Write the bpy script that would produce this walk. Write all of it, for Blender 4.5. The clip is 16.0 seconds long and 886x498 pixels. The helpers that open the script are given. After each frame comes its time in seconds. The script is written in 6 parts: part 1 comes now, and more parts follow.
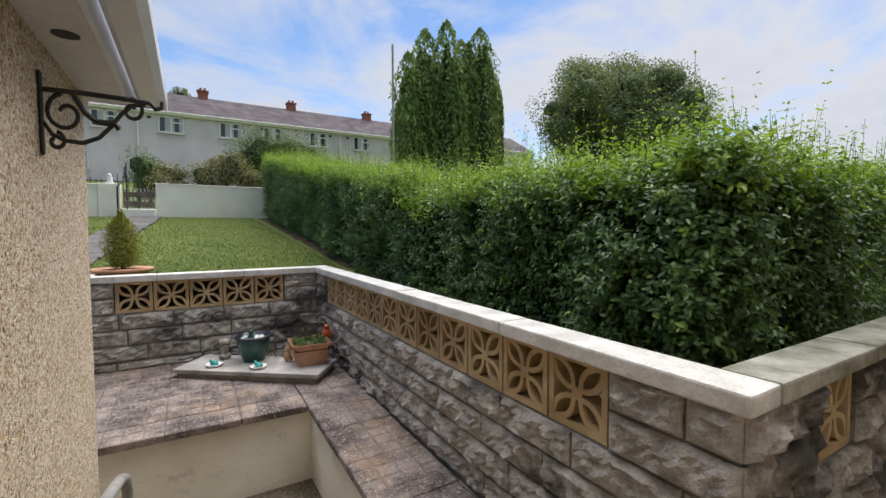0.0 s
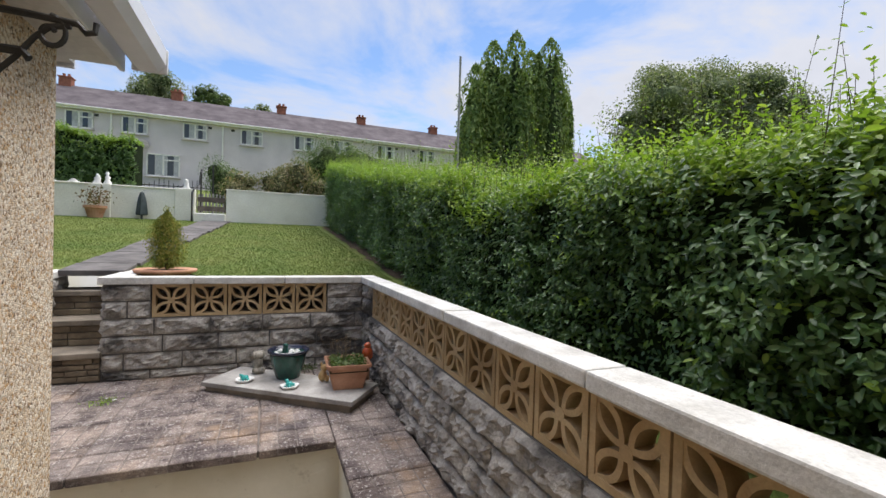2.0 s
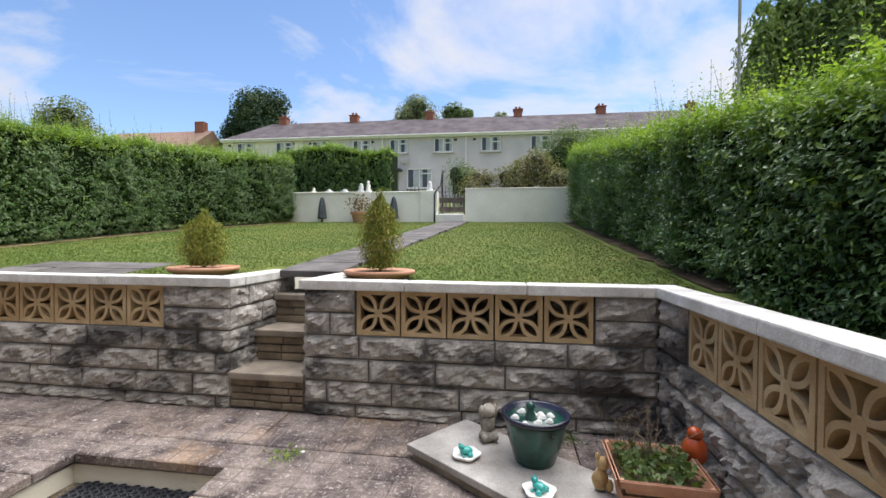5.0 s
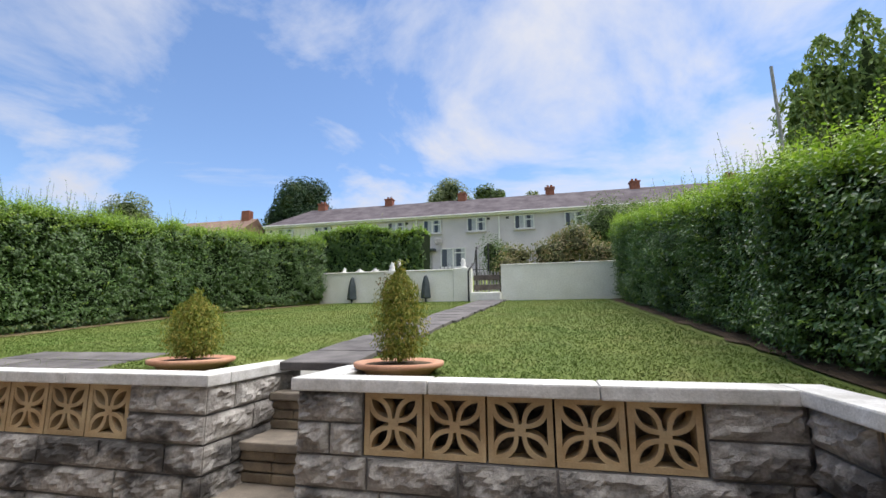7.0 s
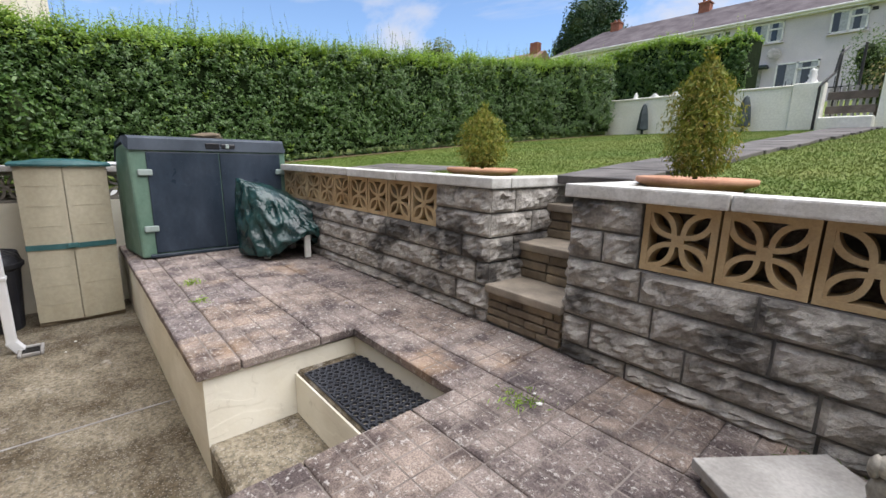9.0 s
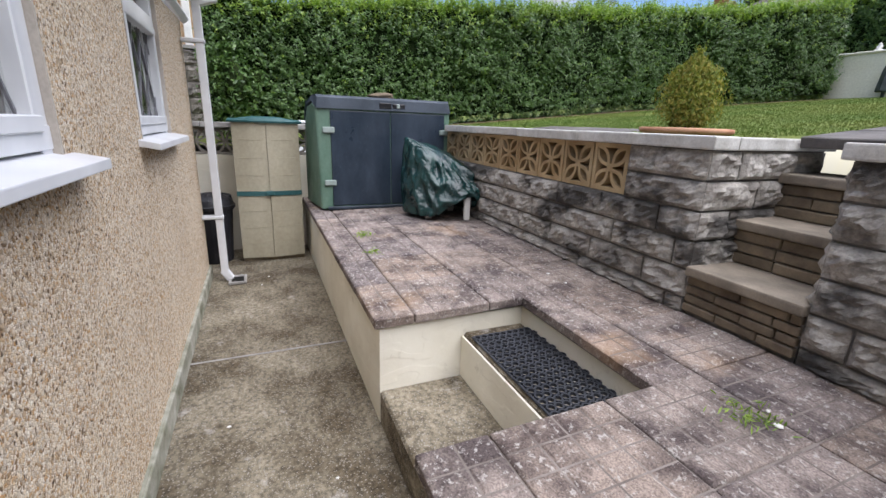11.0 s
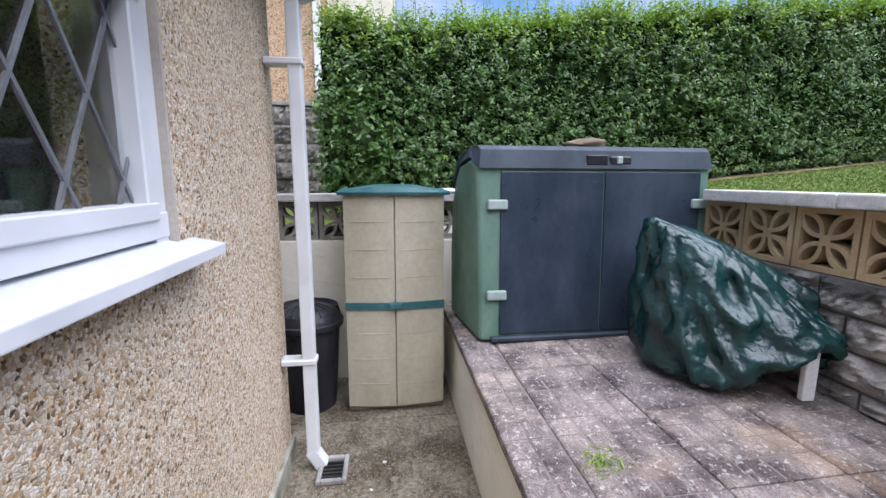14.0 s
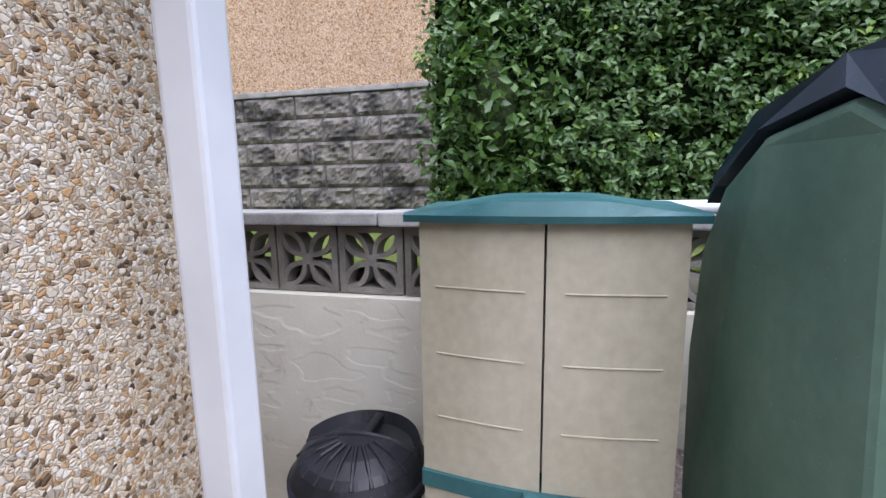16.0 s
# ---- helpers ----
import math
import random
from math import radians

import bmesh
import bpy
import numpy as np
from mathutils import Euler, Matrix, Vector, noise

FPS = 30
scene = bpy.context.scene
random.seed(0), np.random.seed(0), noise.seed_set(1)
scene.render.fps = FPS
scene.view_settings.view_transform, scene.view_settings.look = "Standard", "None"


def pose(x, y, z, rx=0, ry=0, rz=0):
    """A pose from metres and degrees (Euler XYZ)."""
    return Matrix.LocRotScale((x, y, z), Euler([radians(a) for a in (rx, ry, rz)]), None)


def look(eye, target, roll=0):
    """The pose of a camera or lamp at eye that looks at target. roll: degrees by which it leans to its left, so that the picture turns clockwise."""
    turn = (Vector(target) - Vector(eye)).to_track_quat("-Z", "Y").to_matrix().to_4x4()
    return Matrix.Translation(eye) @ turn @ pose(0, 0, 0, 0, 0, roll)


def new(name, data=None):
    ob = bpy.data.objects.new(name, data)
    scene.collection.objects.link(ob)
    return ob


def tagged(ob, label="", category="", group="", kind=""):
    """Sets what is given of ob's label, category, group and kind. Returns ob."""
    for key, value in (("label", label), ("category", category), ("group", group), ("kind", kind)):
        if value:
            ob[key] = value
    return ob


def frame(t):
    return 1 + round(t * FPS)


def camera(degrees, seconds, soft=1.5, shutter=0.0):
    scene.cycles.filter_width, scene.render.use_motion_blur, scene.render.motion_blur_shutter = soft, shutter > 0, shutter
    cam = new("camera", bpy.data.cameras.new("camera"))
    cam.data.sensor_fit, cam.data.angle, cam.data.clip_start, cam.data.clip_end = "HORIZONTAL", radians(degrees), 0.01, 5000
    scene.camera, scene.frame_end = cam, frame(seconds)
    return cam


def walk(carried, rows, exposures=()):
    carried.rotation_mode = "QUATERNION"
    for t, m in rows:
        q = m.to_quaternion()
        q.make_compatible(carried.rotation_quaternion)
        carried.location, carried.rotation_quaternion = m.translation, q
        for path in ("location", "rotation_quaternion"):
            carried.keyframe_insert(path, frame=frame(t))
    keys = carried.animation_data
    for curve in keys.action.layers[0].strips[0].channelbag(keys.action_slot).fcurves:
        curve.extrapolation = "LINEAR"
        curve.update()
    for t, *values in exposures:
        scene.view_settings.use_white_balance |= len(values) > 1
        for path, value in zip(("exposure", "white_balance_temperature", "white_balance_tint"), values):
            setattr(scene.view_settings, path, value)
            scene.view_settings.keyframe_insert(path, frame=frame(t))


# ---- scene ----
cam = camera(91.7, 16.0)
PATH = [
    (0, (-0.011, -0.026, 1.968), (1.006, 1.694, 1.874), -0.2),
    (0.5, (-0.002, 0.007, 1.979), (1.011, 1.731, 1.977), -0.2),
    (1, (0.022, 0.083, 1.968), (1.033, 1.809, 1.955), -0.7),
    (1.5, (0.166, 0.251, 1.945), (1.102, 2.018, 1.935), -0.6),
    (2, (0.302, 0.496, 1.916), (1.063, 2.346, 1.886), 1.7),
    (2.5, (0.305, 0.799, 1.908), (0.84, 2.725, 1.849), 1.8),
    (3, (0.345, 1.089, 1.892), (0.75, 3.045, 1.802), 1.3),
    (3.5, (0.425, 1.427, 1.861), (0.464, 3.42, 1.7), 0.2),
    (4, (0.416, 1.697, 1.827), (0.2, 3.669, 1.572), -0.4),
    (4.5, (0.355, 1.937, 1.833), (0.175, 3.91, 1.556), 0.7),
    (5, (0.347, 2.258, 1.802), (0.058, 4.236, 1.764), 0.4),
    (5.2, (0.342, 2.399, 1.815), (0.001, 4.368, 1.891), 0.5),
    (7.3, (0.23, 2.939, 1.814), (-0.238, 4.855, 2.146), -0.6),
    (7.5, (0.218, 2.973, 1.834), (-0.316, 4.886, 2.067), -0.5),
    (8, (0.249, 3.01, 1.731), (-0.733, 4.751, 1.742), 0.6),
    (8.5, (0.252, 3.067, 1.69), (-1.048, 4.563, 1.422), 0.9),
    (9, (0.214, 3.059, 1.648), (-1.258, 4.348, 1.233), 1.3),
    (9.5, (0.176, 3.021, 1.605), (-1.429, 4.11, 1.116), 1.6),
    (9.7, (0.172, 3.023, 1.601), (-1.481, 4.029, 1.096), 1.5),
    (11.8, (-0.504, 2.923, 1.519), (-2.331, 3.53, 0.977), 1.4),
    (12, (-0.641, 2.954, 1.516), (-2.494, 3.485, 0.983), 0.8),
    (12.5, (-0.972, 3.017, 1.551), (-2.881, 3.33, 1.044), -0.6),
    (13, (-1.391, 3.0, 1.581), (-3.337, 3.323, 1.248), 0.2),
    (13.5, (-1.827, 2.994, 1.575), (-3.772, 3.343, 1.266), 0.6),
    (14, (-2.286, 2.999, 1.596), (-4.244, 3.254, 1.275), 0.2),
    (14.5, (-2.75, 2.965, 1.575), (-4.711, 3.176, 1.242), 0.5),
    (15, (-3.19, 2.938, 1.59), (-5.142, 3.155, 1.21), 0.5),
    (15.5, (-3.64, 3.03, 1.6), (-5.6, 2.9, 1.29), -0.6),
    (16, (-4.02, 3.045, 1.59), (-5.945, 2.58, 1.29), -0.8),
]
walk(cam, [(t, look(eye, target, roll)) for t, eye, target, roll in PATH], [(0, 0.66, 6650, 12), (3, 0.84, 6600, 13), (5, 0.94, 6600, 13), (7.5, 0.84, 6550, 13), (9.5, 0.86, 6500, 13), (12.5, 0.76, 5950, 17), (13.5, 0.83, 5850, 17), (14.5, 1.18, 5800, 17), (16, 1.06, 5780, 19)])

# ---- daylight ----
world = bpy.data.worlds.new("sky")
scene.world = world
world.use_nodes = True
wn, wl = world.node_tree.nodes, world.node_tree.links
wn.clear()
SUN_EL, SUN_AZ = radians(67), radians(48)
sky = wn.new("ShaderNodeTexSky")
sky.sky_type, sky.sun_disc, sky.sun_elevation, sky.sun_rotation = "NISHITA", False, SUN_EL, SUN_AZ
sky.air_density, sky.dust_density, sky.ozone_density = 1.0, 0.1, 5.0
tc = wn.new("ShaderNodeTexCoord")
sep = wn.new("ShaderNodeSeparateXYZ")
wl.new(tc.outputs["Generated"], sep.inputs[0])


def wmath(op, a, b):
    n = wn.new("ShaderNodeMath")
    n.operation = op
    for k, v in enumerate((a, b)):
        if isinstance(v, (int, float)):
            n.inputs[k].default_value = v
        else:
            wl.new(v, n.inputs[k])
    return n.outputs[0]


up = wmath("ADD", wmath("MAXIMUM", sep.outputs["Z"], 0.0), 0.22)
flat = wn.new("ShaderNodeCombineXYZ")
wl.new(wmath("DIVIDE", sep.outputs["X"], up), flat.inputs[0])
wl.new(wmath("DIVIDE", sep.outputs["Y"], up), flat.inputs[1])
cloud = wn.new("ShaderNodeTexNoise")
cloud.inputs["Scale"].default_value, cloud.inputs["Detail"].default_value = 1.35, 9
cloud.inputs["Roughness"].default_value, cloud.inputs["Distortion"].default_value = 0.58, 0.45
wl.new(flat.outputs[0], cloud.inputs["Vector"])
# cloud cover thickens towards +x
cover = wmath("ADD", cloud.outputs["Fac"], wmath("MULTIPLY", sep.outputs["X"], 0.13))
ramp = wn.new("ShaderNodeValToRGB")
ramp.color_ramp.elements[0].position, ramp.color_ramp.elements[1].position = 0.42, 0.59
wl.new(cover, ramp.inputs[0])
shade = wn.new("ShaderNodeValToRGB")
shade.color_ramp.elements[0].position, shade.color_ramp.elements[1].position = 0.3, 0.75
shade.color_ramp.elements[0].color, shade.color_ramp.elements[1].color = (4.6, 4.8, 5.2, 1), (3.3, 3.6, 4.2, 1)
wl.new(cloud.outputs["Fac"], shade.inputs[0])
blend = wn.new("ShaderNodeMixRGB")
wl.new(ramp.outputs[0], blend.inputs[0])
wl.new(sky.outputs[0], blend.inputs[1])
wl.new(shade.outputs[0], blend.inputs[2])
back = wn.new("ShaderNodeBackground")
back.inputs["Strength"].default_value = 0.108
wl.new(blend.outputs[0], back.inputs["Color"])
wout = wn.new("ShaderNodeOutputWorld")
wl.new(back.outputs[0], wout.inputs["Surface"])

sun = new("sun", bpy.data.lights.new("sun", "SUN"))
sun.data.energy, sun.data.angle, sun.data.color = 3.9, radians(80), (1.0, 0.985, 0.96)
sun.matrix_world = look((0, 0, 20), Vector((0, 0, 20)) - Vector((math.sin(SUN_AZ) * math.cos(SUN_EL), math.cos(SUN_AZ) * math.cos(SUN_EL), math.sin(SUN_EL))))

# ---- materials ----
class Nodes:
    """Short-hand for building one node material."""

    def __init__(self, name):
        self.m = bpy.data.materials.new(name)
        self.m.use_nodes = True
        self.n, self.l = self.m.node_tree.nodes, self.m.node_tree.links
        self.b = self.n["Principled BSDF"]
        self.pos = self.n.new("ShaderNodeNewGeometry").outputs["Position"]

    def put(self, sock, v):
        if isinstance(v, (int, float)):
            sock.default_value = v
        elif isinstance(v, tuple):
            sock.default_value = (*v, 1) if len(v) == 3 and len(sock.default_value) == 4 else v
        else:
            self.l.new(v, sock)

    def noise(self, scale, detail=3, rough=0.55, vec=None, stretch=None):
        t = self.n.new("ShaderNodeTexNoise")
        t.inputs["Scale"].default_value, t.inputs["Detail"].default_value, t.inputs["Roughness"].default_value = scale, detail, rough
        v = vec or self.pos
        if stretch:
            mp = self.n.new("ShaderNodeMapping")
            mp.inputs["Scale"].default_value = stretch
            self.l.new(v, mp.inputs[0])
            v = mp.outputs[0]
        self.l.new(v, t.inputs["Vector"])
        return t.outputs["Fac"]

    def voronoi(self, scale, out="Color", feature="F1"):
        t = self.n.new("ShaderNodeTexVoronoi")
        t.feature = feature
        t.inputs["Scale"].default_value = scale
        self.l.new(self.pos, t.inputs["Vector"])
        return t.outputs[out]

    def ramp(self, fac, *stops):
        r = self.n.new("ShaderNodeValToRGB")
        e = r.color_ramp.elements
        while len(e) < len(stops):
            e.new(0.5)
        for k, (p, c) in enumerate(stops):
            e[k].position = p
            e[k].color = (c, c, c, 1) if isinstance(c, (int, float)) else (*c, 1)
        self.l.new(fac, r.inputs[0])
        return r.outputs[0]

    def mix(self, fac, a, b, mode="MIX"):
        x = self.n.new("ShaderNodeMixRGB")
        x.blend_type = mode
        for s, v in zip(x.inputs, (fac, a, b)):
            self.put(s, v)
        return x.outputs[0]

    def math(self, op, a, b=0.0):
        x = self.n.new("ShaderNodeMath")
        x.operation = op
        self.put(x.inputs[0], a)
        self.put(x.inputs[1], b)
        return x.outputs[0]

    def rand(self, island=False):
        if island:
            return self.n.new("ShaderNodeNewGeometry").outputs["Random Per Island"]
        return self.n.new("ShaderNodeObjectInfo").outputs["Random"]

    def bump(self, height, strength=0.4, distance=0.01):
        x = self.n.new("ShaderNodeBump")
        x.inputs["Strength"].default_value, x.inputs["Distance"].default_value = strength, distance
        self.l.new(height, x.inputs["Height"])
        self.l.new(x.outputs[0], self.b.inputs["Normal"])

    def done(self, color, rough=0.8, metal=0.0, spec=0.4):
        self.put(self.b.inputs["Base Color"], color)
        self.put(self.b.inputs["Roughness"], rough)
        self.b.inputs["Metallic"].default_value = metal
        self.b.inputs["Specular IOR Level"].default_value = spec
        return self.m


def worn(name, dark, light, big=3.0, fine=60.0, rough=0.75, bump=0.25, depth=0.004, spec=0.4, vary=0.0):
    """A worn plain surface: two tones mixed at two scales, with fine relief."""
    k = Nodes(name)
    c = k.mix(k.ramp(k.noise(big, 5), (0.3, 0.0), (0.7, 1.0)), dark, light)
    c = k.mix(0.35, c, k.ramp(k.noise(fine, 3), (0.3, 0.55), (0.7, 1.0)), "MULTIPLY")
    if vary:
        c = k.mix(vary, c, k.ramp(k.rand(), (0.0, 0.4), (1.0, 1.0)), "MULTIPLY")
    k.bump(k.noise(fine, 4), bump, depth)
    return k.done(c, rough, 0.0, spec)


def pebble_mat(name, tint=(1, 1, 1), scale=130):
    """Spar dash: small angular chippings of many colours pressed into render."""
    k = Nodes(name)
    warp = k.n.new("ShaderNodeTexNoise")
    warp.inputs["Scale"].default_value, warp.inputs["Detail"].default_value = 60, 2
    k.l.new(k.pos, warp.inputs["Vector"])
    vm = k.n.new("ShaderNodeVectorMath")
    vm.operation = "MULTIPLY_ADD"
    vm.inputs[1].default_value = (0.016, 0.016, 0.016)
    k.l.new(warp.outputs["Color"], vm.inputs[0])
    k.l.new(k.pos, vm.inputs[2])
    k.pos = vm.outputs[0]
    sp = k.n.new("ShaderNodeSeparateColor")
    k.l.new(k.voronoi(scale), sp.inputs[0])
    c = k.ramp(sp.outputs[0], (0.0, (0.10, 0.07, 0.045)), (0.09, (0.34, 0.22, 0.11)), (0.20, (0.68, 0.55, 0.38)), (0.40, (0.88, 0.80, 0.65)),
               (0.54, (0.44, 0.36, 0.26)), (0.64, (0.93, 0.88, 0.77)), (0.82, (0.78, 0.64, 0.44)), (0.92, (0.55, 0.32, 0.13)), (1.0, (0.62, 0.55, 0.44)))
    c = k.mix(0.5, c, k.ramp(k.noise(1.3, 5), (0.3, (0.74, 0.69, 0.65)), (0.7, (1.0, 1.0, 1.0))), "MULTIPLY")
    edge = k.voronoi(scale, "Distance", "DISTANCE_TO_EDGE")
    c = k.mix(k.ramp(edge, (0.0, 0.6), (0.07, 0.0)), c, (0.26, 0.20, 0.14))
    c = k.mix(1.0, c, tint, "MULTIPLY")
    h = k.math("ADD", k.ramp(edge, (0.0, 0.0), (0.22, 1.0)), k.math("MULTIPLY", sp.outputs[1], 0.9))
    k.bump(h, 0.6, 0.0035)
    return k.done(c, 0.75, 0.0, 0.22)


def block_mat(name, base=(0.33, 0.305, 0.275), light=(0.62, 0.59, 0.54)):
    """Rock-faced walling with black weather staining."""
    k = Nodes(name)
    c = k.mix(k.ramp(k.noise(9, 5), (0.32, 0.0), (0.68, 1.0)), base, light)
    c = k.mix(0.3, c, k.ramp(k.rand(), (0.0, (0.62, 0.6, 0.6)), (1.0, (1.0, 0.97, 0.92))), "MULTIPLY")
    c = k.mix(0.55, c, k.ramp(k.noise(75, 3), (0.3, 0.45), (0.65, 1.0)), "MULTIPLY")
    stain = k.ramp(k.noise(2.1, 5, 0.6, stretch=(1.0, 1.0, 1.5)), (0.49, 0.0), (0.60, 1.0))
    c = k.mix(k.math("MULTIPLY", stain, 0.86), c, (0.045, 0.043, 0.042))
    lime = k.ramp(k.noise(3.4, 6, 0.65, stretch=(1.3, 1.3, 0.7)), (0.60, 0.0), (0.70, 1.0))
    c = k.mix(k.math("MULTIPLY", lime, 0.6), c, (0.60, 0.58, 0.55))
    k.bump(k.math("ADD", k.noise(55, 5, 0.65), k.math("MULTIPLY", k.noise(230, 2), 0.4)), 0.9, 0.014)
    return k.done(c, 0.92, 0.0, 0.2)


def paver_mat():
    """Weathered sett-patterned concrete: purple-brown body, pale lichen, rusty and sooty patches."""
    k = Nodes("concrete_paver")
    c = k.mix(k.ramp(k.noise(4.5, 6, 0.65), (0.38, 0.0), (0.60, 1.0)), (0.105, 0.086, 0.086), (0.35, 0.30, 0.275))
    c = k.mix(0.6, c, k.ramp(k.rand(), (0.0, (0.50, 0.48, 0.53)), (0.45, (0.82, 0.76, 0.74)), (0.75, (1.0, 0.93, 0.85)), (1.0, (1.0, 0.84, 0.66))), "MULTIPLY")
    c = k.mix(0.75, c, k.ramp(k.noise(150, 3, 0.65), (0.36, 0.35), (0.60, 1.1)), "MULTIPLY")
    lich = k.ramp(k.noise(44, 5, 0.75), (0.555, 0.0), (0.62, 1.0))
    c = k.mix(k.math("MULTIPLY", lich, 0.62), c, (0.54, 0.51, 0.47))
    rust = k.ramp(k.noise(1.3, 5, 0.6), (0.56, 0.0), (0.70, 1.0))
    c = k.mix(k.math("MULTIPLY", rust, 0.5), c, (0.46, 0.30, 0.17))
    soot = k.ramp(k.noise(2.4, 6, 0.62), (0.55, 0.0), (0.68, 1.0))
    c = k.mix(k.math("MULTIPLY", soot, 0.55), c, (0.07, 0.06, 0.062))
    k.bump(k.math("ADD", k.noise(100, 5, 0.75), k.noise(16, 4)), 0.9, 0.007)
    return k.done(c, 0.92, 0.0, 0.2)


def leaf_mat(name, a, b, c2, rough=0.42, trans=0.3, spec=0.4):
    """Leaves in several greens, light passing through them."""
    k = Nodes(name)
    c = k.ramp(k.rand(True), (0.0, a), (0.55, b), (1.0, c2))
    c = k.mix(0.4, c, k.ramp(k.noise(1.3, 4), (0.3, 0.55), (0.7, 1.0)), "MULTIPLY")
    k.done(c, rough, 0.0, spec)
    tr = k.n.new("ShaderNodeBsdfTranslucent")
    k.l.new(k.mix(1.0, c, (1.3, 1.35, 0.75), "MULTIPLY"), tr.inputs[0])
    mx = k.n.new("ShaderNodeMixShader")
    mx.inputs[0].default_value = trans
    k.l.new(k.b.outputs[0], mx.inputs[1])
    k.l.new(tr.outputs[0], mx.inputs[2])
    k.l.new(mx.outputs[0], k.n["Material Output"].inputs[0])
    return k.m


def plastic(name, dark, light, rough=0.45, streak=0.5):
    k = Nodes(name)
    c = k.mix(k.ramp(k.noise(2.6, 5, 0.6, stretch=(1.4, 1.4, 0.6)), (0.35, 0.0), (0.7, 1.0)), dark, light)
    c = k.mix(streak * 0.5, c, k.ramp(k.noise(30, 4), (0.35, 0.6), (0.7, 1.1)), "MULTIPLY")
    dust = k.ramp(k.noise(160, 2), (0.70, 0.0), (0.76, 1.0))
    c = k.mix(k.math("MULTIPLY", dust, 0.25), c, (0.5, 0.5, 0.47))
    k.bump(k.noise(260, 2), 0.12, 0.002)
    return k.done(c, k.ramp(k.noise(5, 4), (0.3, rough - 0.08), (0.7, rough + 0.15)), 0.0, 0.28)


def concrete_mat():
    """Old concrete: dark damp stains, pale aggregate showing through."""
    k = Nodes("concrete_path")
    c = k.mix(k.ramp(k.noise(2.3, 7, 0.68), (0.40, 0.0), (0.62, 1.0)), (0.095, 0.074, 0.046), (0.27, 0.235, 0.172))
    c = k.mix(0.8, c, k.ramp(k.noise(34, 6, 0.75), (0.40, 0.35), (0.58, 1.15)), "MULTIPLY")
    chips = k.ramp(k.voronoi(75, "Distance"), (0.22, 1.0), (0.32, 0.0))
    c = k.mix(k.math("MULTIPLY", chips, 0.5), c, (0.38, 0.355, 0.32))
    pale = k.ramp(k.noise(5.5, 6, 0.7), (0.60, 0.0), (0.68, 1.0))
    c = k.mix(k.math("MULTIPLY", pale, 0.45), c, (0.45, 0.43, 0.40))
    k.bump(k.math("ADD", k.noise(130, 4, 0.7), k.noise(12, 3)), 0.7, 0.005)
    return k.done(c, 0.9, 0.0, 0.25)


M_PEB = pebble_mat("pebbledash", (0.94, 0.93, 0.93))
M_PEB2 = pebble_mat("neighbour_pebbledash", (0.80, 0.66, 0.55), 70)
M_BLOCK = block_mat("rockface_block")
M_BLOCK2 = block_mat("old_rockface_block", (0.20, 0.18, 0.16), (0.36, 0.33, 0.30))
M_MORTAR = worn("mortar", (0.13, 0.125, 0.12), (0.27, 0.26, 0.25), 5, 120, 0.95, 0.5, 0.004, 0.1)
M_SCREEN = worn("screen_block_stone", (0.36, 0.235, 0.115), (0.60, 0.46, 0.27), 4.5, 110, 0.88, 0.5, 0.003, 0.2, 0.35)
M_SCREEN2 = worn("weathered_screen_block", (0.14, 0.125, 0.11), (0.34, 0.32, 0.29), 5, 90, 0.9, 0.5, 0.003, 0.2)


def coping_mat():
    """White masonry paint with grime patches and a few worn-through spots."""
    k = Nodes("white_coping_paint")
    c = k.mix(k.ramp(k.noise(6, 6, 0.65), (0.35, 0.0), (0.65, 1.0)), (0.50, 0.485, 0.445), (0.72, 0.71, 0.675))
    c = k.mix(0.4, c, k.ramp(k.noise(90, 4, 0.7), (0.35, 0.55), (0.6, 1.0)), "MULTIPLY")
    grime = k.ramp(k.noise(13, 6, 0.75), (0.60, 0.0), (0.70, 1.0))
    c = k.mix(k.math("MULTIPLY", grime, 0.6), c, (0.24, 0.22, 0.18))
    k.bump(k.noise(90, 4), 0.5, 0.004)
    return k.done(c, 0.75, 0.0, 0.25)


M_COPING = coping_mat()
M_COPING3 = worn("mossy_coping", (0.13, 0.135, 0.085), (0.46, 0.45, 0.39), 7, 90, 0.85, 0.6, 0.004, 0.2)
M_COPING2 = worn("grey_coping", (0.20, 0.19, 0.18), (0.42, 0.41, 0.39), 6, 90, 0.8, 0.5, 0.004, 0.3)
def cream_mat():
    k = Nodes("cream_masonry_paint")
    c = k.mix(k.ramp(k.noise(2.2, 5), (0.3, 0.0), (0.7, 1.0)), (0.64, 0.60, 0.49), (0.79, 0.76, 0.66))
    c = k.mix(k.math("MULTIPLY", k.ramp(k.noise(6, 6, 0.7), (0.60, 0.0), (0.70, 1.0)), 0.5), c, (0.36, 0.32, 0.24))
    swirl = k.ramp(k.noise(3.2, 2, 0.4, stretch=(1, 1, 2.6)), (0.42, 0.0), (0.46, 1.0), (0.60, 0.9), (0.62, 0.2))
    k.bump(k.math("ADD", swirl, k.math("MULTIPLY", k.noise(60, 4), 0.5)), 0.22, 0.006)
    return k.done(c, 0.8, 0.0, 0.25)


